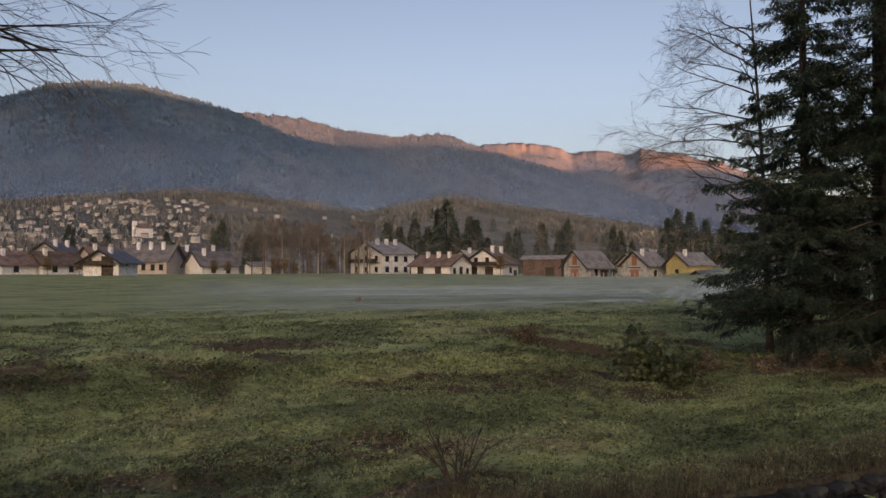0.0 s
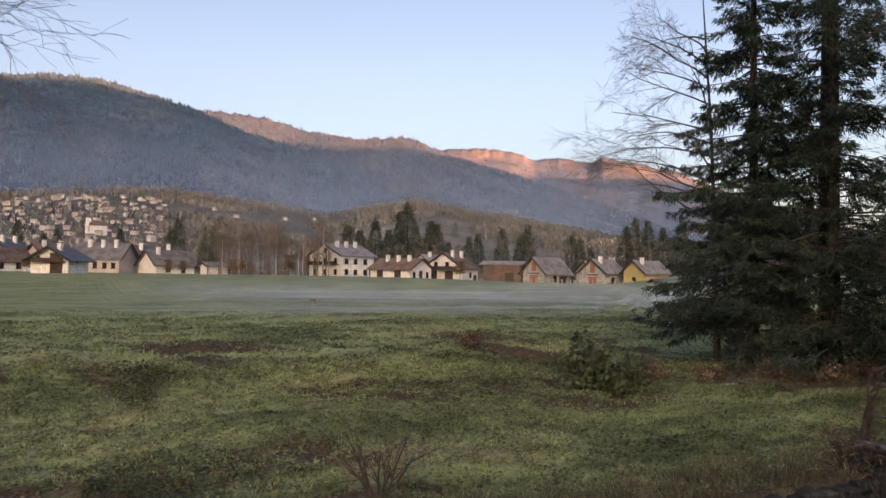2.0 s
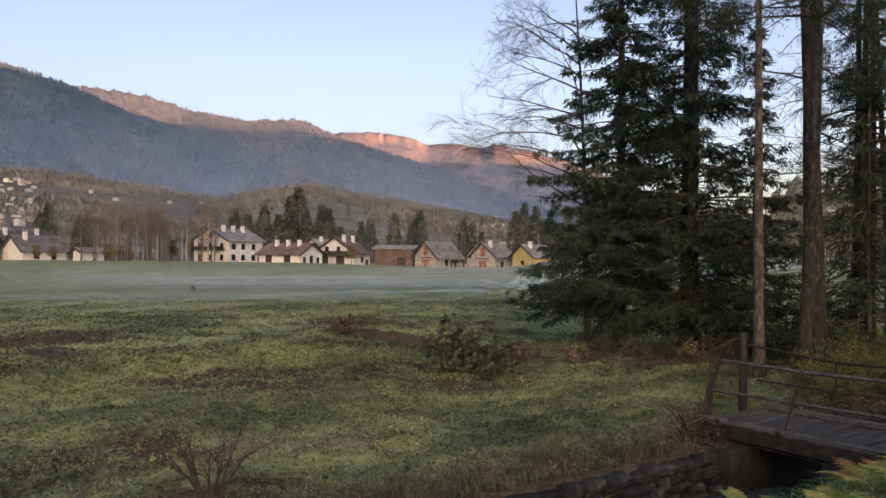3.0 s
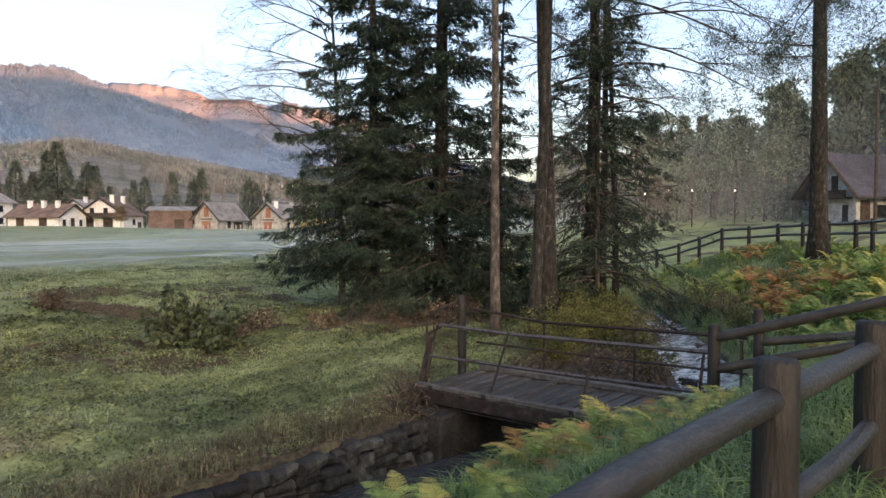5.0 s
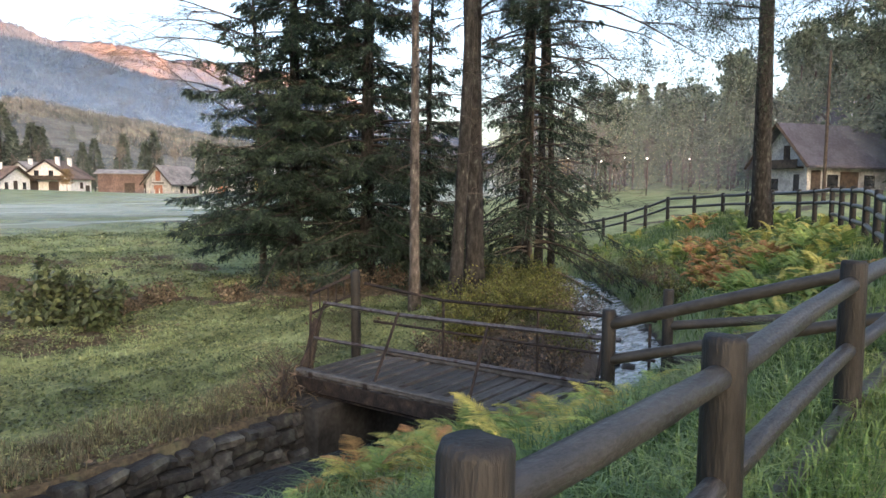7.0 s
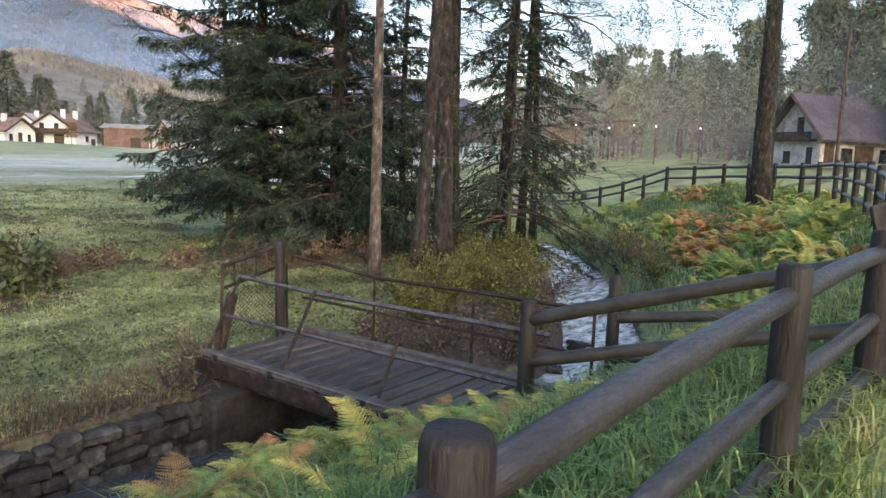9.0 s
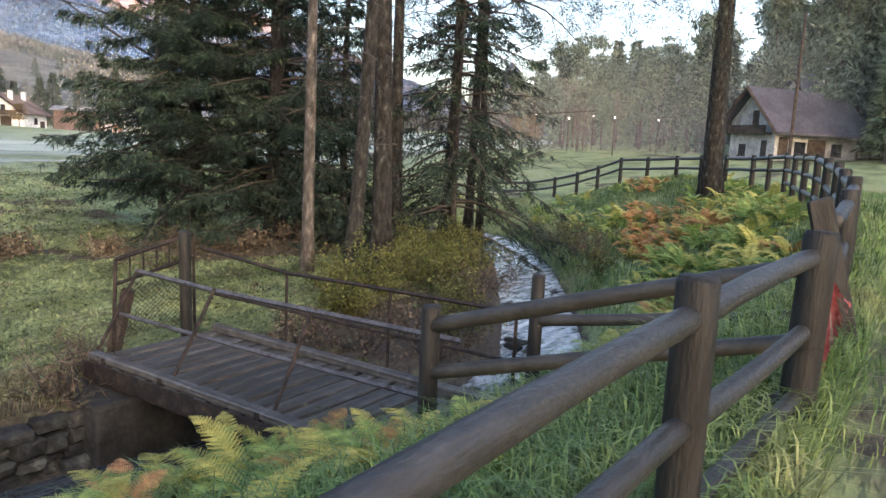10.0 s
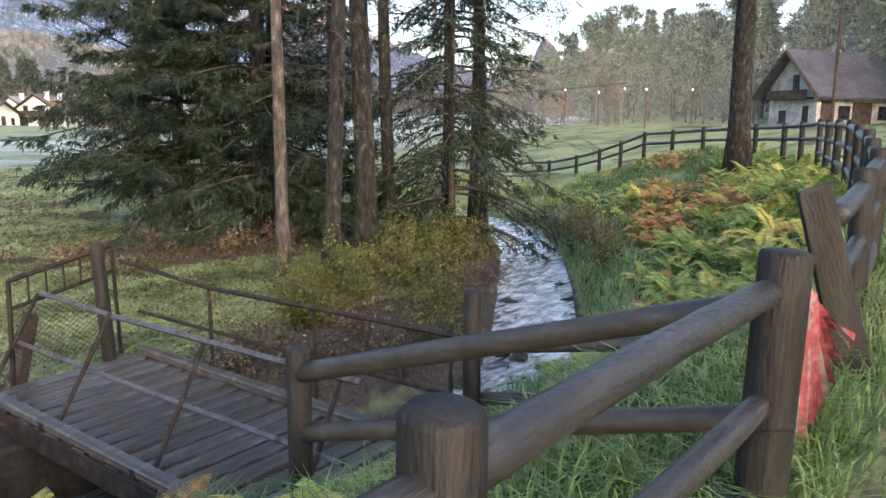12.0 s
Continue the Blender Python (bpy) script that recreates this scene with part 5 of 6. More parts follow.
def house(label, corner_az, dist, base, theta, w, l, eave, ridge, wall, roof, mirror=False, openings=(), chimneys=1, overhang=0.7, balcony=None, name="house", category="house"):
    """A gabled house whose near corner stands at that bearing and distance. The gable end faces one way, the long side the other.
    openings: (face 'g' or 's', along 0..1, sill, width, height, material)."""
    d = toward(corner_az, 1.0)
    right = Vector((d.y, -d.x, 0))
    th = radians(theta)
    X = (right * (-1 if mirror else 1) * math.cos(th) + d * math.sin(th)).normalized()
    Y = Vector((-X.y, X.x, 0))
    near = 1 if mirror else -1
    o = toward(corner_az, dist) - Y * near * w / 2
    m = Matrix(((X.x, Y.x, 0, o.x), (X.y, Y.y, 0, o.y), (0, 0, 1, base), (0, 0, 0, 1)))
    root = thing(name, label, category, m=m, group="village houses")
    g = Geo()
    h = w / 2
    g.v += [Vector(v) for v in ((0, -h, -1.5), (l, -h, -1.5), (l, h, -1.5), (0, h, -1.5), (0, -h, eave), (l, -h, eave), (l, h, eave), (0, h, eave), (0, 0, ridge - 0.12), (l, 0, ridge - 0.12))]
    g.f += [(0, 1, 5, 4), (2, 3, 7, 6), (3, 0, 4, 8, 7), (1, 2, 6, 9, 5)]
    part("wall", g, wall, root)
    rise = (ridge - eave) / h
    for sg in (-1, 1):
        ey, ez = sg * (h + overhang), eave - rise * overhang
        a = [(-overhang, 0, ridge), (l + overhang, 0, ridge), (l + overhang, ey, ez), (-overhang, ey, ez)]
        low = [(x, y, z - 0.22) for x, y, z in a]
        g = Geo()
        g.v += [Vector(p) for p in a + low]
        g.f += [(0, 1, 2, 3), (7, 6, 5, 4), (0, 4, 5, 1), (1, 5, 6, 2), (2, 6, 7, 3), (3, 7, 4, 0)]
        part("roof", g, roof, root)
        part("barge_board", Geo().tube([(-overhang - 0.04, 0, ridge - 0.16), (-overhang - 0.04, ey, ez - 0.16)], [0.17, 0.17], 4), M_WOOD_D, root)
    for face, along, sill, ow, oh, om in openings:
        if face == "g":
            y = -near * (h - along * w)
            lo, hi = (-0.05, y - ow / 2, sill), (0.06, y + ow / 2, sill + oh)
        else:
            x = along * l
            y = near * h
            lo, hi = (x - ow / 2, min(y, y + near * 0.05), sill), (x + ow / 2, max(y, y + near * 0.05), sill + oh)
        win = part("window" if om is M_PANE else "door", Geo().box(lo, hi), om, root)
        if om is M_PANE:
            part("sill", Geo().box((lo[0] - 0.08, lo[1] - 0.08, lo[2] - 0.12), (hi[0] + 0.08, hi[1] + 0.08, lo[2] - 0.002)), M_WOOD_D, win)
    if balcony:
        z, depth = balcony
        bal = part("balcony", Geo().box((-depth, -h * 0.85, z), (-0.01, h * 0.85, z + 0.14)), M_WOOD_D, root)
        part("balustrade", Geo().box((-depth, -h * 0.85, z + 0.14), (-depth + 0.08, h * 0.85, z + 0.85)), M_WOOD_D, bal)
    for k in range(chimneys):
        x = l * (0.2 + 0.55 * k / max(1, chimneys - 1 or 1))
        ch = part("chimney", Geo().box((x - 0.35, near * h * 0.3 - 0.35, ridge - 1.2), (x + 0.35, near * h * 0.3 + 0.35, ridge + 0.55)), M_WHITE, root)
        part("chimney_cap", Geo().box((x - 0.5, near * h * 0.3 - 0.5, ridge + 0.552), (x + 0.5, near * h * 0.3 + 0.5, ridge + 0.72)), M_ROOF_G, ch)
    return root


W = M_PANE
rows3 = [("g", a, z, 1.0, 1.2, W) for a in (0.18, 0.5, 0.82) for z in (0.9, 3.5)] + [("g", 0.5, 6.0, 1.0, 1.1, W)] + [("s", a, z, 1.1, 1.2, W) for a in (0.15, 0.42, 0.72) for z in (0.9, 3.4)] + [("s", 0.9, 0.0, 1.1, 2.1, M_WOOD_D)]
house("large white house with grey roof and dark shutters", 19.05, 172, 0.6, 42, 11.5, 10.5, 5.6, 8.3, M_WHITE, M_ROOF_G, openings=rows3, chimneys=3, balcony=(3.1, 1.2))
house("low white house with brown roof and blue-grey trim", 24.35, 158, 0.5, 40, 7.5, 11.5, 2.7, 4.9, M_WHITE, M_ROOF_B, mirror=True, openings=[("g", 0.2, 0.6, 0.8, 1.2, W), ("g", 0.5, 0.0, 1.0, 2.1, M_WOOD_D), ("g", 0.8, 0.6, 0.8, 1.2, W), ("s", 0.3, 0.0, 1.8, 2.3, M_WOOD_D), ("s", 0.75, 0.0, 1.8, 2.3, M_WOOD_D)], chimneys=3)
house("white house seen behind its neighbours with grey roof", 26.0, 195, 1.0, 40, 8, 9, 4.2, 6.4, M_WHITE, M_ROOF_G, openings=[("g", 0.5, 1.0, 1, 1.2, W), ("s", 0.5, 1.0, 1, 1.2, W)], chimneys=2)
house("white gabled house with brown roof and a dark porch", 28.45, 168, 0.3, 68, 9.5, 10, 3.4, 6.7, M_WHITE, M_ROOF_B, openings=[("g", 0.3, 3.4, 0.9, 1.1, W), ("g", 0.6, 3.4, 0.9, 1.1, W), ("g", 0.25, 0.0, 1.6, 2.3, M_WOOD_D), ("g", 0.65, 0.0, 2.0, 2.3, M_WOOD_D), ("s", 0.5, 1.0, 1.4, 1.2, W), ("s", 0.8, 0.0, 2.0, 1.6, M_WOOD_D)], chimneys=2, balcony=(2.6, 1.6))
house("low red-brown timber shed with a long flat roof", 33.0, 178, 0.2, 12, 6, 9.5, 4.6, 5.3, M_REDWALL, M_ROOF_G, mirror=True, openings=[("s", 0.3, 0.0, 2.2, 2.3, M_WOOD_D)], chimneys=0, name="shed", category="shed")
barn_op = [("g", 0.5, 0.0, 2.3, 2.1, M_WOOD_O), ("g", 0.5, 3.0, 1.3, 2.2, M_WOOD_O), ("g", 0.5, 2.45, 3.2, 0.25, M_WOOD_D), ("s", 0.4, 0.6, 1.2, 1.4, W)]
house("stone barn with grey roof and orange wooden shutters", 34.85, 174, 0.0, 52, 6.6, 9.5, 3.2, 6.5, M_STONEWALL, M_ROOF_G, openings=barn_op + [("s", 0.75, 0.0, 3.2, 1.9, M_WOOD_D)], chimneys=0, overhang=0.9, name="barn", category="barn")
house("stone barn with grey roof and orange wooden doors", 39.4, 170, -0.2, 56, 6.8, 7.8, 3.5, 6.3, M_STONEWALL, M_ROOF_G, openings=barn_op, chimneys=1, name="barn", category="barn")
house("grey roofed shed behind the stone barn", 38.6, 186, 0.0, 50, 6, 6, 3.6, 5.8, M_GREYWALL, M_ROOF_G, chimneys=0, name="shed", category="shed")
house("small yellow house with grey roof", 42.3, 168, -0.2, 50, 6, 8, 3.6, 6.0, M_YELLOWWALL, M_ROOF_G, openings=[("g", 0.5, 1.0, 1, 1.2, W)], chimneys=1)
house("low white shed at the meadow edge", 43.4, 150, -0.3, 30, 3.5, 4.5, 1.3, 2.0, M_WHITE, M_ROOF_D, chimneys=0, name="shed", category="shed")
house("white house with big dark timber doors and outside stair", -0.1, 143, 0.5, 62, 6.6, 7.0, 3.2, 5.1, M_WHITE, M_ROOF_D, mirror=False, openings=[("g", 0.68, 0.0, 2.2, 3.9, M_WOOD_D), ("g", 0.2, 2.6, 0.6, 0.8, W), ("s", 0.4, 2.3, 0.7, 0.9, W)], chimneys=1, balcony=(2.2, 0.8), overhang=1.0)
house("pink house with a wide grey roof and dormers", 3.1, 172, 0.8, 25, 8.5, 10.5, 3.6, 6.9, M_PINKWALL, M_ROOF_G, mirror=True, openings=[("s", a, 1.2, 0.9, 1.2, W) for a in (0.12, 0.3, 0.5, 0.7, 0.88)], chimneys=3)
house("pale house with a grey-brown roof", -1.6, 180, 0.8, 30, 8, 7, 3.8, 6.6, M_PINKWALL, M_ROOF_B, openings=[("g", 0.5, 1.2, 1, 1.2, W)], chimneys=2)
house("white cottage with a brown roof", -4.9, 172, 0.8, 25, 7.5, 8.5, 2.6, 5.2, M_WHITE, M_ROOF_B, openings=[("s", 0.3, 0.8, 1, 1.2, W), ("s", 0.7, 0.8, 1, 1.2, W)], chimneys=1)
house("white cottage with a brown roof and chimney", -7.3, 170, 0.8, 25, 7.5, 7, 2.6, 5.0, M_WHITE, M_ROOF_B, openings=[("s", 0.4, 0.8, 1, 1.2, W)], chimneys=1)
house("house with a grey gabled roof and dark eaves", -3.6, 190, 1.0, 60, 9, 9, 4.6, 7.6, M_GREYWALL, M_ROOF_D, openings=[("g", 0.5, 1.2, 1, 1.2, W)], chimneys=2)
house("row house with dark dormered roof", 4.1, 185, 0.8, 20, 8, 12, 3.8, 6.8, M_PINKWALL, M_ROOF_D, openings=[("s", a, 1.0, 1, 1.2, W) for a in (0.2, 0.5, 0.8)], chimneys=2)
house("farmhouse with a light grey roof and white walls", 5.6, 170, 0.7, 28, 8, 9, 2.6, 5.6, M_WHITE, M_ROOF_G, openings=[("s", 0.3, 0.6, 1.2, 1.4, M_WOOD_D), ("s", 0.7, 0.6, 1, 1.2, W)], chimneys=1)
house("small white hut beside the birch grove", 9.2, 166, 0.7, 25, 4, 4.5, 2.4, 3.1, M_WHITE, M_ROOF_G, chimneys=0, name="hut", category="hut")

# the stone house by the wood
house("old grey stone house with a dark slate roof and deep eaves", 80.9, 84, 1.5, 47, 5.8, 11, 4.0, 7.1, M_STONEWALL, M_ROOF_D, openings=[("g", 0.55, 3.3, 0.8, 1.5, M_WOOD_D), ("g", 0.3, 0.4, 0.9, 1.1, W), ("g", 0.78, 0.3, 0.7, 1.6, W), ("s", 0.1, 0.2, 1.2, 2.1, M_WOOD_D), ("s", 0.3, 0.7, 1.4, 1.2, W), ("s", 0.5, 0.0, 2.4, 2.2, M_WOOD_D), ("s", 0.75, 0.7, 1.4, 1.2, W)], chimneys=0, overhang=1.2, balcony=(2.5, 0.9))
house("upper stone house with a dark slate roof and white chimney", 83.2, 96, 2.0, 40, 8, 15, 5.2, 9.4, M_STONEWALL, M_ROOF_D, openings=[("s", 0.3, 3.2, 1, 1.2, W)], chimneys=2, overhang=0.9)

# utility pole and wire
pole = thing("utility_pole", "dark wooden utility pole beside the stone house", "pole", m=pose(66.5, 9.3, ground_at(66.5, 9.3)))
part("pole", trunk_geo(11.5, 0.14, 3, (0.012, 0.0), 8, 0.7, 0.0), M_WOOD_D, pole, smooth=True)
wire_a, wire_b = Vector((60, 22, 4.6)), Vector((62, 50, 6.0))
thing("overhead_wire", "thin dark overhead cable sagging across the field", "cable", Geo().tube([wire_a.lerp(wire_b, k / 10) - Vector((0, 0, 1.0 * math.sin(math.pi * k / 10))) for k in range(11)], [0.03] * 11, 4), M_WOOD_D)

# lit lamps near the far wood
M_LAMP = bpy.data.materials.new("lamp_glow")
M_LAMP.use_nodes = True
bs = M_LAMP.node_tree.nodes["Principled BSDF"]
bs.inputs["Emission Color"].default_value = (1.0, 0.88, 0.65, 1)
bs.inputs["Emission Strength"].default_value = 2.5
for az, dist in ((67.3, 86), (70.6, 80), (68.9, 92), (73.4, 88), (64.9, 90)):
    p = toward(az, dist)
    z = ground_at(p.x, p.y)
    lamp = thing("street_lamp", "small lit lamp on a thin dark pole at the wood edge", "lamp", m=pose(p.x, p.y, z), group="lamps at the wood edge")
    top = 3.2 + (az % 1.0) * 0.6
    part("pole", Geo().tube([(0, 0, -0.2), (0, 0, top)], [0.05, 0.035], 6), M_WOOD_D, lamp)
    bm = bmesh.new()
    bmesh.ops.create_icosphere(bm, subdivisions=1, radius=0.09)
    b = part("globe", bm_mesh("globe", bm, M_LAMP, True), M_LAMP, lamp, "glowing white globe")
    b.matrix_basis = pose(0, 0, top + 0.12)


# ---- far trees ----
def far_crown(shape, h, rad, seed, n, size):
    rng = np.random.default_rng(seed)
    t = rng.uniform(0, 1, n)
    if shape == "spruce":
        z = h * (0.08 + 0.92 * t)
        r = rad * (1 - t) ** 0.85 * np.sqrt(rng.uniform(0.1, 1, n)) * (0.75 + 0.5 * rng.random(n)) + 0.05
        az = rng.uniform(0, 2 * np.pi, n)
        p = np.stack([np.cos(az) * r, np.sin(az) * r, z], 1)
        d = np.stack([np.cos(az), np.sin(az), -0.35 + 0 * az], 1) + rng.normal(0, 0.35, (n, 3))
    else:
        m = 30
        ct = rng.uniform(0, 1, m)
        caz = rng.uniform(0, 2 * np.pi, m)
        cr = rad * rng.uniform(0.1, 1.0, m) * (1.05 - 0.75 * ct)
        c = np.stack([np.cos(caz) * cr, np.sin(caz) * cr, h * (0.36 + 0.62 * ct)], 1)
        i = rng.integers(0, m, n)
        p = c[i] + rng.normal(0, 1, (n, 3)) * np.array([0.70, 0.70, 0.15])
        d = rng.normal(size=(n, 3)) + np.array([0, 0, 0.2])
    return tuple(a.tolist() for a in blades(p, d, size * rng.uniform(0.6, 1.3, n), size * 0.34, rng=rng))


def far_tree(name, label, shape, h, rad, seed, material, bark, group, n=2600, size=0.62):
    root = thing(name, label, "tree", group=group)
    part("trunk", trunk_geo(h * 0.97, 0.012 * h + 0.05, seed, n=6, top=0.15), bark, root)
    if shape == "bare":
        rng = np.random.default_rng(seed)
        g = Geo()
        for k in range(14):
            z = h * rng.uniform(0.3, 0.97)
            az = rng.uniform(0, 2 * np.pi)
            bare_branches(g, (0, 0, z), (math.cos(az), math.sin(az), 0.9), rad * rng.uniform(0.6, 1.1), 0.05, rng, 1, 0.5, 4, 0.0, 3)
        part("branches", g, material, root, kind="stuff")
        vs = np.array([tuple(v) for v in g.v])
        p = vs[rng.integers(0, len(vs), n)] + rng.normal(0, 0.12, (n, 3))
        part("twigs", tuple(a.tolist() for a in blades(p, rng.normal(size=(n, 3)) + np.array([0, 0, 0.8]), 0.8, 0.03, rng=rng)), material, root, kind="stuff")
    else:
        part("crown", far_crown(shape, h, rad, seed, n, size), material, root, kind="stuff")
    return root


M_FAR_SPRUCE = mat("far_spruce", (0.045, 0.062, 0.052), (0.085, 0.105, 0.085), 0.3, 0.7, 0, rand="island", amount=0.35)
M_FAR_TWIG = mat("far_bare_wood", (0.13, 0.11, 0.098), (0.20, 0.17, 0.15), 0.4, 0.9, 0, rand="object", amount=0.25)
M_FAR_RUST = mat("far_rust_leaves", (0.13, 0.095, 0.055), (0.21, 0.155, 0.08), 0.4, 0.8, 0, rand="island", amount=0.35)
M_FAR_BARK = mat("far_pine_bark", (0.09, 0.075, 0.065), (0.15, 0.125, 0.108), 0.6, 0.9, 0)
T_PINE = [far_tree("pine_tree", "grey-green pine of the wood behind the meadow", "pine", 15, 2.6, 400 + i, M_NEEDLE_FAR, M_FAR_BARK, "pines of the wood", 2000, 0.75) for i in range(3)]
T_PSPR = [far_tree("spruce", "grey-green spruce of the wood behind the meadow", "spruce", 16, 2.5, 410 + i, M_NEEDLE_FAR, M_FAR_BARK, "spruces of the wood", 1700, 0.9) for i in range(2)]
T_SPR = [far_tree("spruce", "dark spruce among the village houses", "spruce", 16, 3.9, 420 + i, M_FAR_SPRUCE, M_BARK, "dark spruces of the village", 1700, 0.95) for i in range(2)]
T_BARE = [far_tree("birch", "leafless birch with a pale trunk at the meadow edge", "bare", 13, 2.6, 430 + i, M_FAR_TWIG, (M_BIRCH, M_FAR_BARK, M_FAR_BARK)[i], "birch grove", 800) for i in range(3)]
T_RUST = [far_tree("autumn_tree", "autumn tree with rust-brown leaves", "pine", 6.5, 1.9, 440 + i, M_FAR_RUST, M_FAR_BARK, "autumn trees", 1500, 0.5) for i in range(2)]
used = {}


def plant(kinds, az, dist, scale, rnd, sink=0.15, z=None):
    """Sets a tree; the first use of each kind moves the model itself."""
    k = kinds[rnd.randrange(len(kinds))]
    p = toward(az, dist)
    m = pose(p.x, p.y, (ground_at(p.x, p.y) if z is None else z) - sink, 0, 0, rnd.uniform(0, 360)) @ Matrix.Diagonal((scale, scale, scale * rnd.uniform(0.92, 1.12), 1))
    if k.name in used:
        return copy_thing(k, m)
    used[k.name] = True
    k.matrix_basis = m
    return k


rnd = random.Random(31)
for k in range(175):
    az = rnd.uniform(59.5, 96) if k < 150 else rnd.uniform(79, 96)
    near = np.interp(az, [59, 64, 75, 80, 96], [100, 96, 92, 99, 74])
    dist = near + rnd.uniform(0, 46)
    q = toward(az, dist)
    top = np.interp(az, [59, 62.6, 66.3, 74, 78, 81, 84, 96], [0.075, 0.092, 0.104, 0.115, 0.138, 0.16, 0.185, 0.22]) * (0.66 + 0.36 * rnd.random()) * dist + 1.55 - ground_at(q.x, q.y)
    pool = T_PINE if rnd.random() < 0.62 else T_PSPR
    plant(pool, az, dist, top / 15, rnd)
T_WOOD = [far_tree("bare_tree", "leafless brown tree at the edge of the wood", "bare", 11, 2.8, 450 + i, M_FAR_TWIG, M_FAR_BARK, "bare trees of the wood", 700) for i in range(2)]
for k in range(22):
    plant(T_WOOD, rnd.uniform(60, 79), rnd.uniform(88, 100), rnd.uniform(0.5, 0.8), rnd)
for az, d in ((63.5, 92), (64.6, 94)):
    plant(T_RUST, az, d, rnd.uniform(0.5, 0.6), rnd)
for k in range(60):
    plant(T_BARE, rnd.uniform(8.6, 18.9), rnd.uniform(160, 185), rnd.uniform(0.7, 1.0), rnd)
for k in range(64):
    plant(T_BARE if rnd.random() < 0.75 else T_RUST, rnd.uniform(-8, 46), rnd.uniform(190, 270), rnd.uniform(0.7, 1.05), rnd)
for az, d, s in ((19.4, 215, 0.95), (20.4, 225, 1.0), (21.6, 220, 1.05), (22.6, 225, 1.0), (23.5, 222, 1.2), (24.1, 215, 1.35), (24.7, 230, 1.0), (25.9, 220, 1.15), (26.4, 225, 1.05), (27.3, 240, 0.8), (28.9, 225, 0.8), (29.6, 240, 0.85), (31.5, 225, 0.95), (32.9, 230, 0.9), (33.5, 235, 0.95), (36.9, 215, 0.85), (37.5, 225, 0.8), (38.3, 235, 0.7), (40.9, 210, 1.0), (41.6, 215, 0.9), (42.5, 222, 0.95), (43.6, 210, 0.9), (45.0, 205, 0.9), (7.0, 195, 1.15), (6.5, 200, 1.0), (9.5, 190, 1.0), (9.0, 178, 0.85), (-3.3, 215, 1.0), (-0.9, 220, 1.0), (-1.7, 225, 0.95), (3.1, 210, 1.05), (3.6, 215, 0.9), (-7.8, 200, 0.8), (16.9, 210, 0.8)):
    plant(T_SPR, az, d, s * (0.98 if az > 18 else 0.68), rnd)
for az, d, s in ((-4.6, 150, 0.8), (-2.6, 158, 0.8), (0.8, 160, 0.6), (6.4, 160, 0.8), (7.4, 158, 0.7), (10.8, 158, 0.8), (11.6, 160, 0.85), (12.4, 162, 0.6), (28.3, 158, 1.1), (33.9, 195, 1.2), (36.0, 200, 1.2), (18.6, 190, 1.0), (15.0, 180, 1.3), (16.5, 185, 1.3)):
    plant(T_RUST, az, d, s, rnd)

# ---- the town on the hillside ----
hv = np.array([tuple(v.co) for v in hill.data.vertices])


def hill_z(p):
    return float(hv[np.argmin((hv[:, 0] - p.x) ** 2 + (hv[:, 1] - p.y) ** 2), 2])


def small_house(wall, roof, seed, label):
    rnd = random.Random(seed)
    w, l, e, r = rnd.uniform(7, 9), rnd.uniform(9, 13), rnd.uniform(5, 7.5), rnd.uniform(1.8, 2.6)
    root = thing("house", label, "house", group="town on the hillside")
    g = Geo().box((-l / 2, -w / 2, -3), (l / 2, w / 2, e))
    part("wall", g, wall, root)
    h = w / 2 + 0.6
    g = Geo()
    L = l / 2 + 0.6
    g.v += [Vector(v) for v in ((-L, -h, e + 0.01), (L, -h, e + 0.01), (L, h, e + 0.01), (-L, h, e + 0.01), (-L, 0, e + r), (L, 0, e + r))]
    g.f += [(0, 1, 5, 4), (2, 3, 4, 5), (3, 0, 4), (1, 2, 5), (3, 2, 1, 0)]
    part("roof", g, roof, root)
    for sx in (-0.3, 0.0, 0.3):
        for z in (0.9, 3.4):
            part("window", Geo().box((sx * l - 0.5, -w / 2 - 0.06, z), (sx * l + 0.5, -w / 2 + 0.02, z + 1.3)), M_PANE, root)
    return root


T_TOWN = [small_house(M_TOWNWALL, M_ROOF_B, 1, "white town house with a brown roof on the slope"), small_house(M_PINKWALL, M_ROOF_B, 2, "pinkish town house with a brown roof on the slope"), small_house(M_TOWNWALL, M_ROOF_G, 3, "white town house with a grey roof on the slope"), small_house(M_GREYWALL, M_ROOF_B, 4, "grey town house with a brown roof on the slope")]
for k in range(265):
    if k < 235:
        az, dist = rnd.uniform(-8.5, 6.0), rnd.uniform(460, 900)
    elif k < 252:
        az, dist = rnd.uniform(37, 43), rnd.uniform(520, 900)
    else:
        az, dist = rnd.uniform(5, 34), rnd.uniform(750, 1050)
    p = toward(az, dist)
    sc = rnd.uniform(0.45, 0.75)
    m = pose(p.x, p.y, hill_z(p) + 0.5, 0, 0, -az + rnd.uniform(-70, 70)) @ Matrix.Diagonal((sc, sc, sc, 1))
    t = T_TOWN[k % 4]
    if k < 4:
        t.matrix_basis = m
    else:
        copy_thing(t, m)
for k in range(60):
    az, dist = rnd.uniform(-9, 44), rnd.uniform(440, 1000)
    p = toward(az, dist)
    plant(T_SPR if rnd.random() < 0.3 else T_BARE, az, dist, rnd.uniform(0.7, 1.1), rnd, z=hill_z(p))
church = thing("church", "pale yellow church with a square bell tower on the slope", "church", m=pose(*toward(1.15, 560).xy, hill_z(toward(1.15, 560)) + 1, 0, 0, 15) @ Matrix.Scale(0.62, 4))
part("nave", Geo().box((-3, -5, -4), (15, 5, 9)), M_WHITE, church)
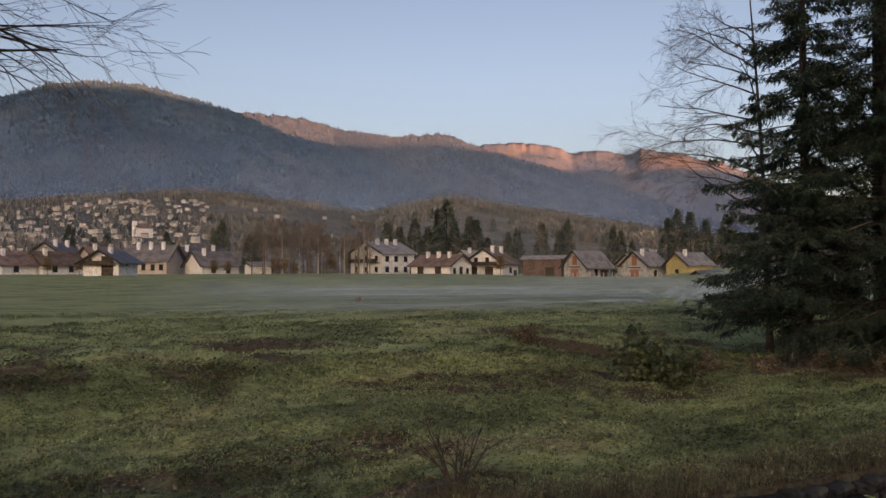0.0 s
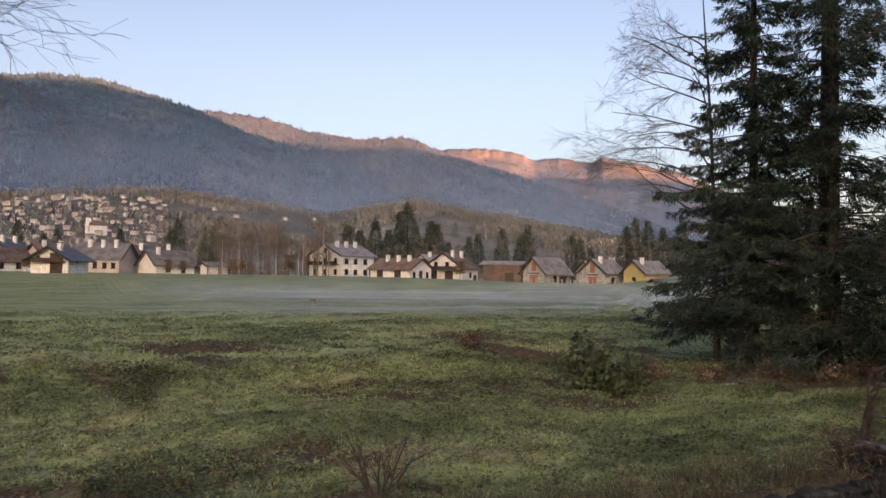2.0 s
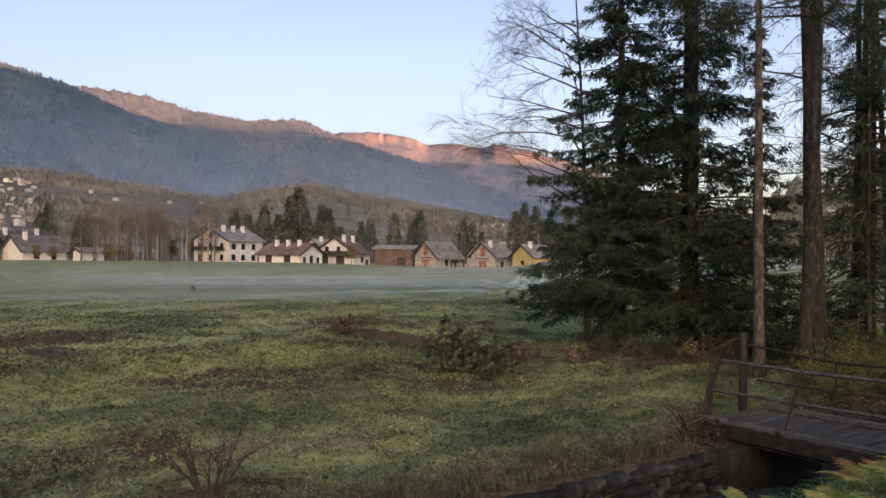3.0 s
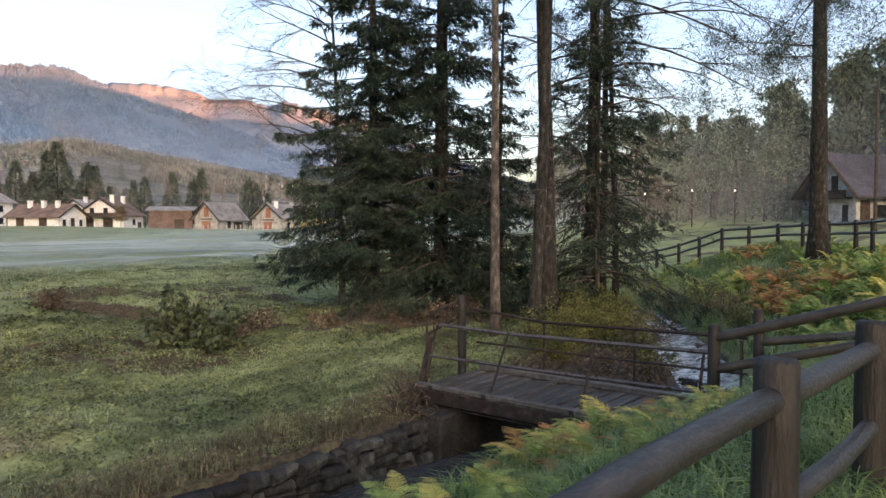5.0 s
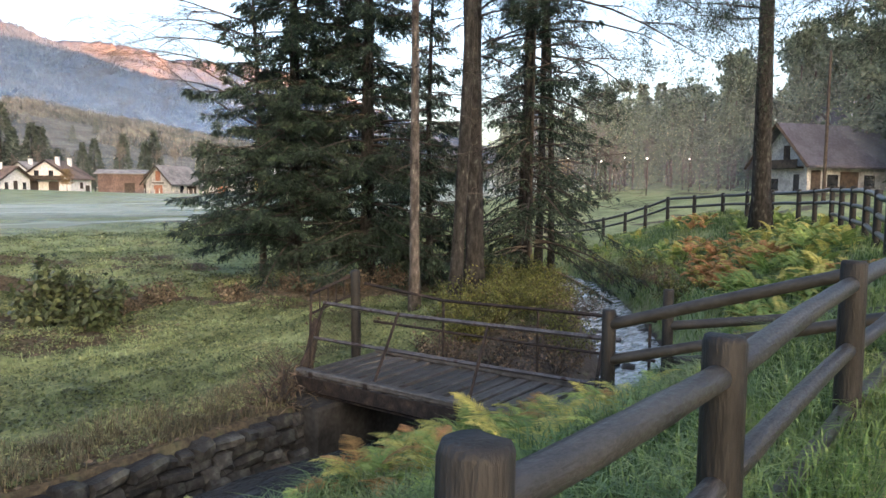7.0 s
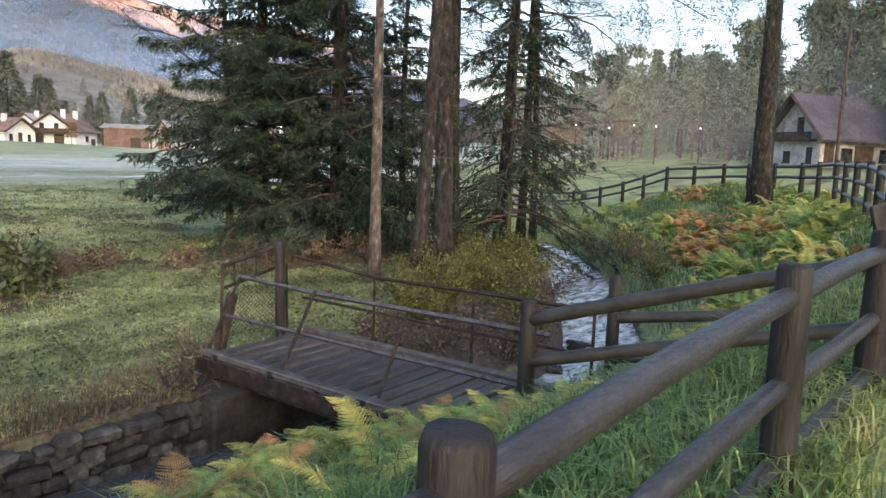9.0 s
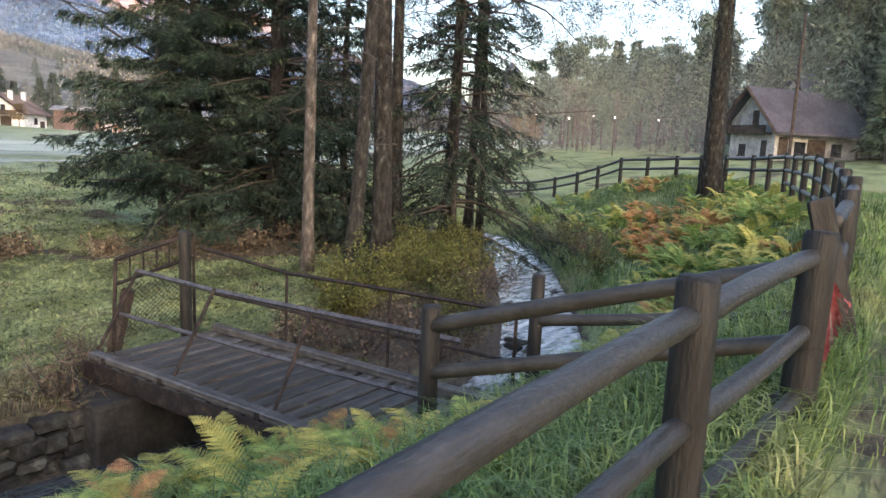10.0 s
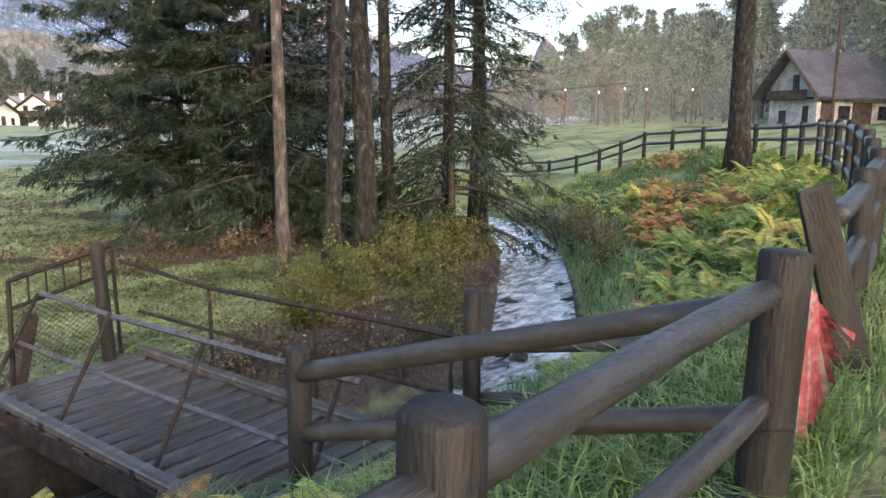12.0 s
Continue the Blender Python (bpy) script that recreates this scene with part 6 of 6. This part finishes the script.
part("roof", Geo().tube([(-3.6, 0, 9.0), (15.6, 0, 9.0)], [5.6, 5.6], 4), M_ROOF_B, church)
tower = part("tower", Geo().box((-6, -2.5, -4), (-1.5, 2.5, 17)), M_WHITE, church)
part("spire", Geo().tube([(-3.75, 0, 17.01), (-3.75, 0, 21)], [3.2, 0.1], 4), M_ROOF_B, tower)

# low fence posts at the meadow's far edge
rnd = random.Random(77)
edge_fence = thing("wooden_fence", "low grey post fence along the far edge of the meadow", "fence")
for k in range(26):
    p = toward(33.2 + k * 0.33, 160)
    z = ground_at(p.x, p.y)
    part("post", Geo().box((p.x - 0.09, p.y - 0.09, z - 0.2), (p.x + 0.09, p.y + 0.09, z + 1.0 + rnd.uniform(-0.1, 0.1))), M_GREYWALL, edge_fence)
stump = thing("tree_stump", "small brown stump in the misty meadow", "stump", log_post(0.22, 0.5, 66), M_LITTER, pose(18.2, 58.8, ground_at(18.2, 58.8)))

# ---- ground mist over the low part of the meadow ----
def mist_material():
    m = bpy.data.materials.new("ground_mist")
    m.use_nodes = True
    n, l = m.node_tree.nodes, m.node_tree.links
    n.remove(n["Principled BSDF"])
    df, tl, tr = n.new("ShaderNodeBsdfDiffuse"), n.new("ShaderNodeBsdfTranslucent"), n.new("ShaderNodeBsdfTransparent")
    df.inputs[0].default_value = tl.inputs[0].default_value = (0.66, 0.73, 0.67, 1)
    half, mix = n.new("ShaderNodeMixShader"), n.new("ShaderNodeMixShader")
    half.inputs[0].default_value = 0.15
    l.new(df.outputs[0], half.inputs[1])
    l.new(tl.outputs[0], half.inputs[2])
    at = n.new("ShaderNodeAttribute")
    at.attribute_name = "thickness"
    geo, mp, nz = n.new("ShaderNodeNewGeometry"), n.new("ShaderNodeMapping"), n.new("ShaderNodeTexNoise")
    mp.inputs["Scale"].default_value = (0.03, 0.07, 0.5)
    nz.inputs["Scale"].default_value, nz.inputs["Detail"].default_value = 1.0, 3
    l.new(geo.outputs["Position"], mp.inputs["Vector"])
    l.new(mp.outputs[0], nz.inputs["Vector"])
    r = n.new("ShaderNodeMapRange")
    r.inputs["From Min"].default_value, r.inputs["From Max"].default_value = 0.25, 0.6
    l.new(nz.outputs["Fac"], r.inputs["Value"])
    mu = n.new("ShaderNodeMath")
    mu.operation = "MULTIPLY"
    l.new(at.outputs["Fac"], mu.inputs[0])
    l.new(r.outputs[0], mu.inputs[1])
    l.new(mu.outputs[0], mix.inputs[0])
    l.new(tr.outputs[0], mix.inputs[1])
    l.new(half.outputs[0], mix.inputs[2])
    l.new(mix.outputs[0], n["Material Output"].inputs["Surface"])
    return m


M_MIST = mist_material()
mx, my = np.meshgrid(np.linspace(0, 130, 66), np.linspace(30, 150, 58))
vs, fs, th = [], [], []
for k in range(2):
    z = height(mx, my) + (0.12, 0.65)[k] + 0.05 * (vnoise(mx * 0.05, my * 0.05, k) - 0.5)
    base = k * mx.size
    vs.append(np.stack([mx.ravel(), my.ravel(), z.ravel()], 1))
    ii = (np.arange(57)[:, None] * 66 + np.arange(65)[None, :]).ravel() + base
    fs.append(np.stack([ii, ii + 1, ii + 67, ii + 66], 1))
    edge = smooth01((my - 30 - 5 * k) / (16, 24)[k]) * smooth01((132 - 8 * k - my) / 60) * smooth01((mx + 4 - 2 * k) / 26) * smooth01((128 - mx) / 25)
    th.append((edge * (0.62, 0.50)[k]).ravel())
mist = thing("mist", "thin white ground mist lying over the meadow", "mist", (np.concatenate(vs).tolist(), np.concatenate(fs).tolist()), M_MIST, kind="stuff", smooth=True)
at_ = mist.data.attributes.new("thickness", "FLOAT", "POINT")
at_.data.foreach_set("value", np.concatenate(th).astype(np.float32))


def haze_sheet(label, az0, az1, dist, low, high, amount, fade, material):
    """A thin upright tinted sheet across the valley, standing in for morning haze."""
    az, t = np.meshgrid(np.linspace(az0, az1, 60), np.linspace(0, 1, 14))
    a = np.radians(az)
    v = np.stack([np.sin(a) * dist, np.cos(a) * dist, low + (high - low) * t], -1).reshape(-1, 3)
    ii = (np.arange(13)[:, None] * 60 + np.arange(59)[None, :]).ravel()
    f = np.stack([ii, ii + 1, ii + 61, ii + 60], 1)
    ob = thing("haze", label, "mist", (v.tolist(), f.tolist()), material, kind="stuff", smooth=True)
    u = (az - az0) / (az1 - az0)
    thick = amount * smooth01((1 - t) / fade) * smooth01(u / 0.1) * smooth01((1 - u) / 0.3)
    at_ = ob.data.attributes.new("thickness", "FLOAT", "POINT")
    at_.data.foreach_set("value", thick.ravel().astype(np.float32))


def haze_sheet_material(colour):
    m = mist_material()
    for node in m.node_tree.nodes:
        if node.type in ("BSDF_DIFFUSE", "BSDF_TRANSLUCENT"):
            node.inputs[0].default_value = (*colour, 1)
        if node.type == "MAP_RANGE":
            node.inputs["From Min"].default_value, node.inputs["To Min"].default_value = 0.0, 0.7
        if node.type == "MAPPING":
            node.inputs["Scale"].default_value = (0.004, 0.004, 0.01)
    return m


# haze painted as sheet colours: blue before the mountains, grey before town and wood
M_HAZE, M_WOOD_HAZE = haze_sheet_material((0.20, 0.35, 0.70)), haze_sheet_material((0.70, 0.75, 0.78))
haze_sheet("translucent blue sheet standing in for morning haze before the mountains", -40, 66, 1080, -5, 330, 0.50, 1.0, M_HAZE)
haze_sheet("thin grey sheet standing in for haze before the town", -40, 57, 405, -4, 95, 0.13, 1.0, M_WOOD_HAZE)
haze_sheet("pale sheet standing in for haze before the pine wood", 57, 92, 90, -1, 22, 0.17, 0.9, M_WOOD_HAZE)
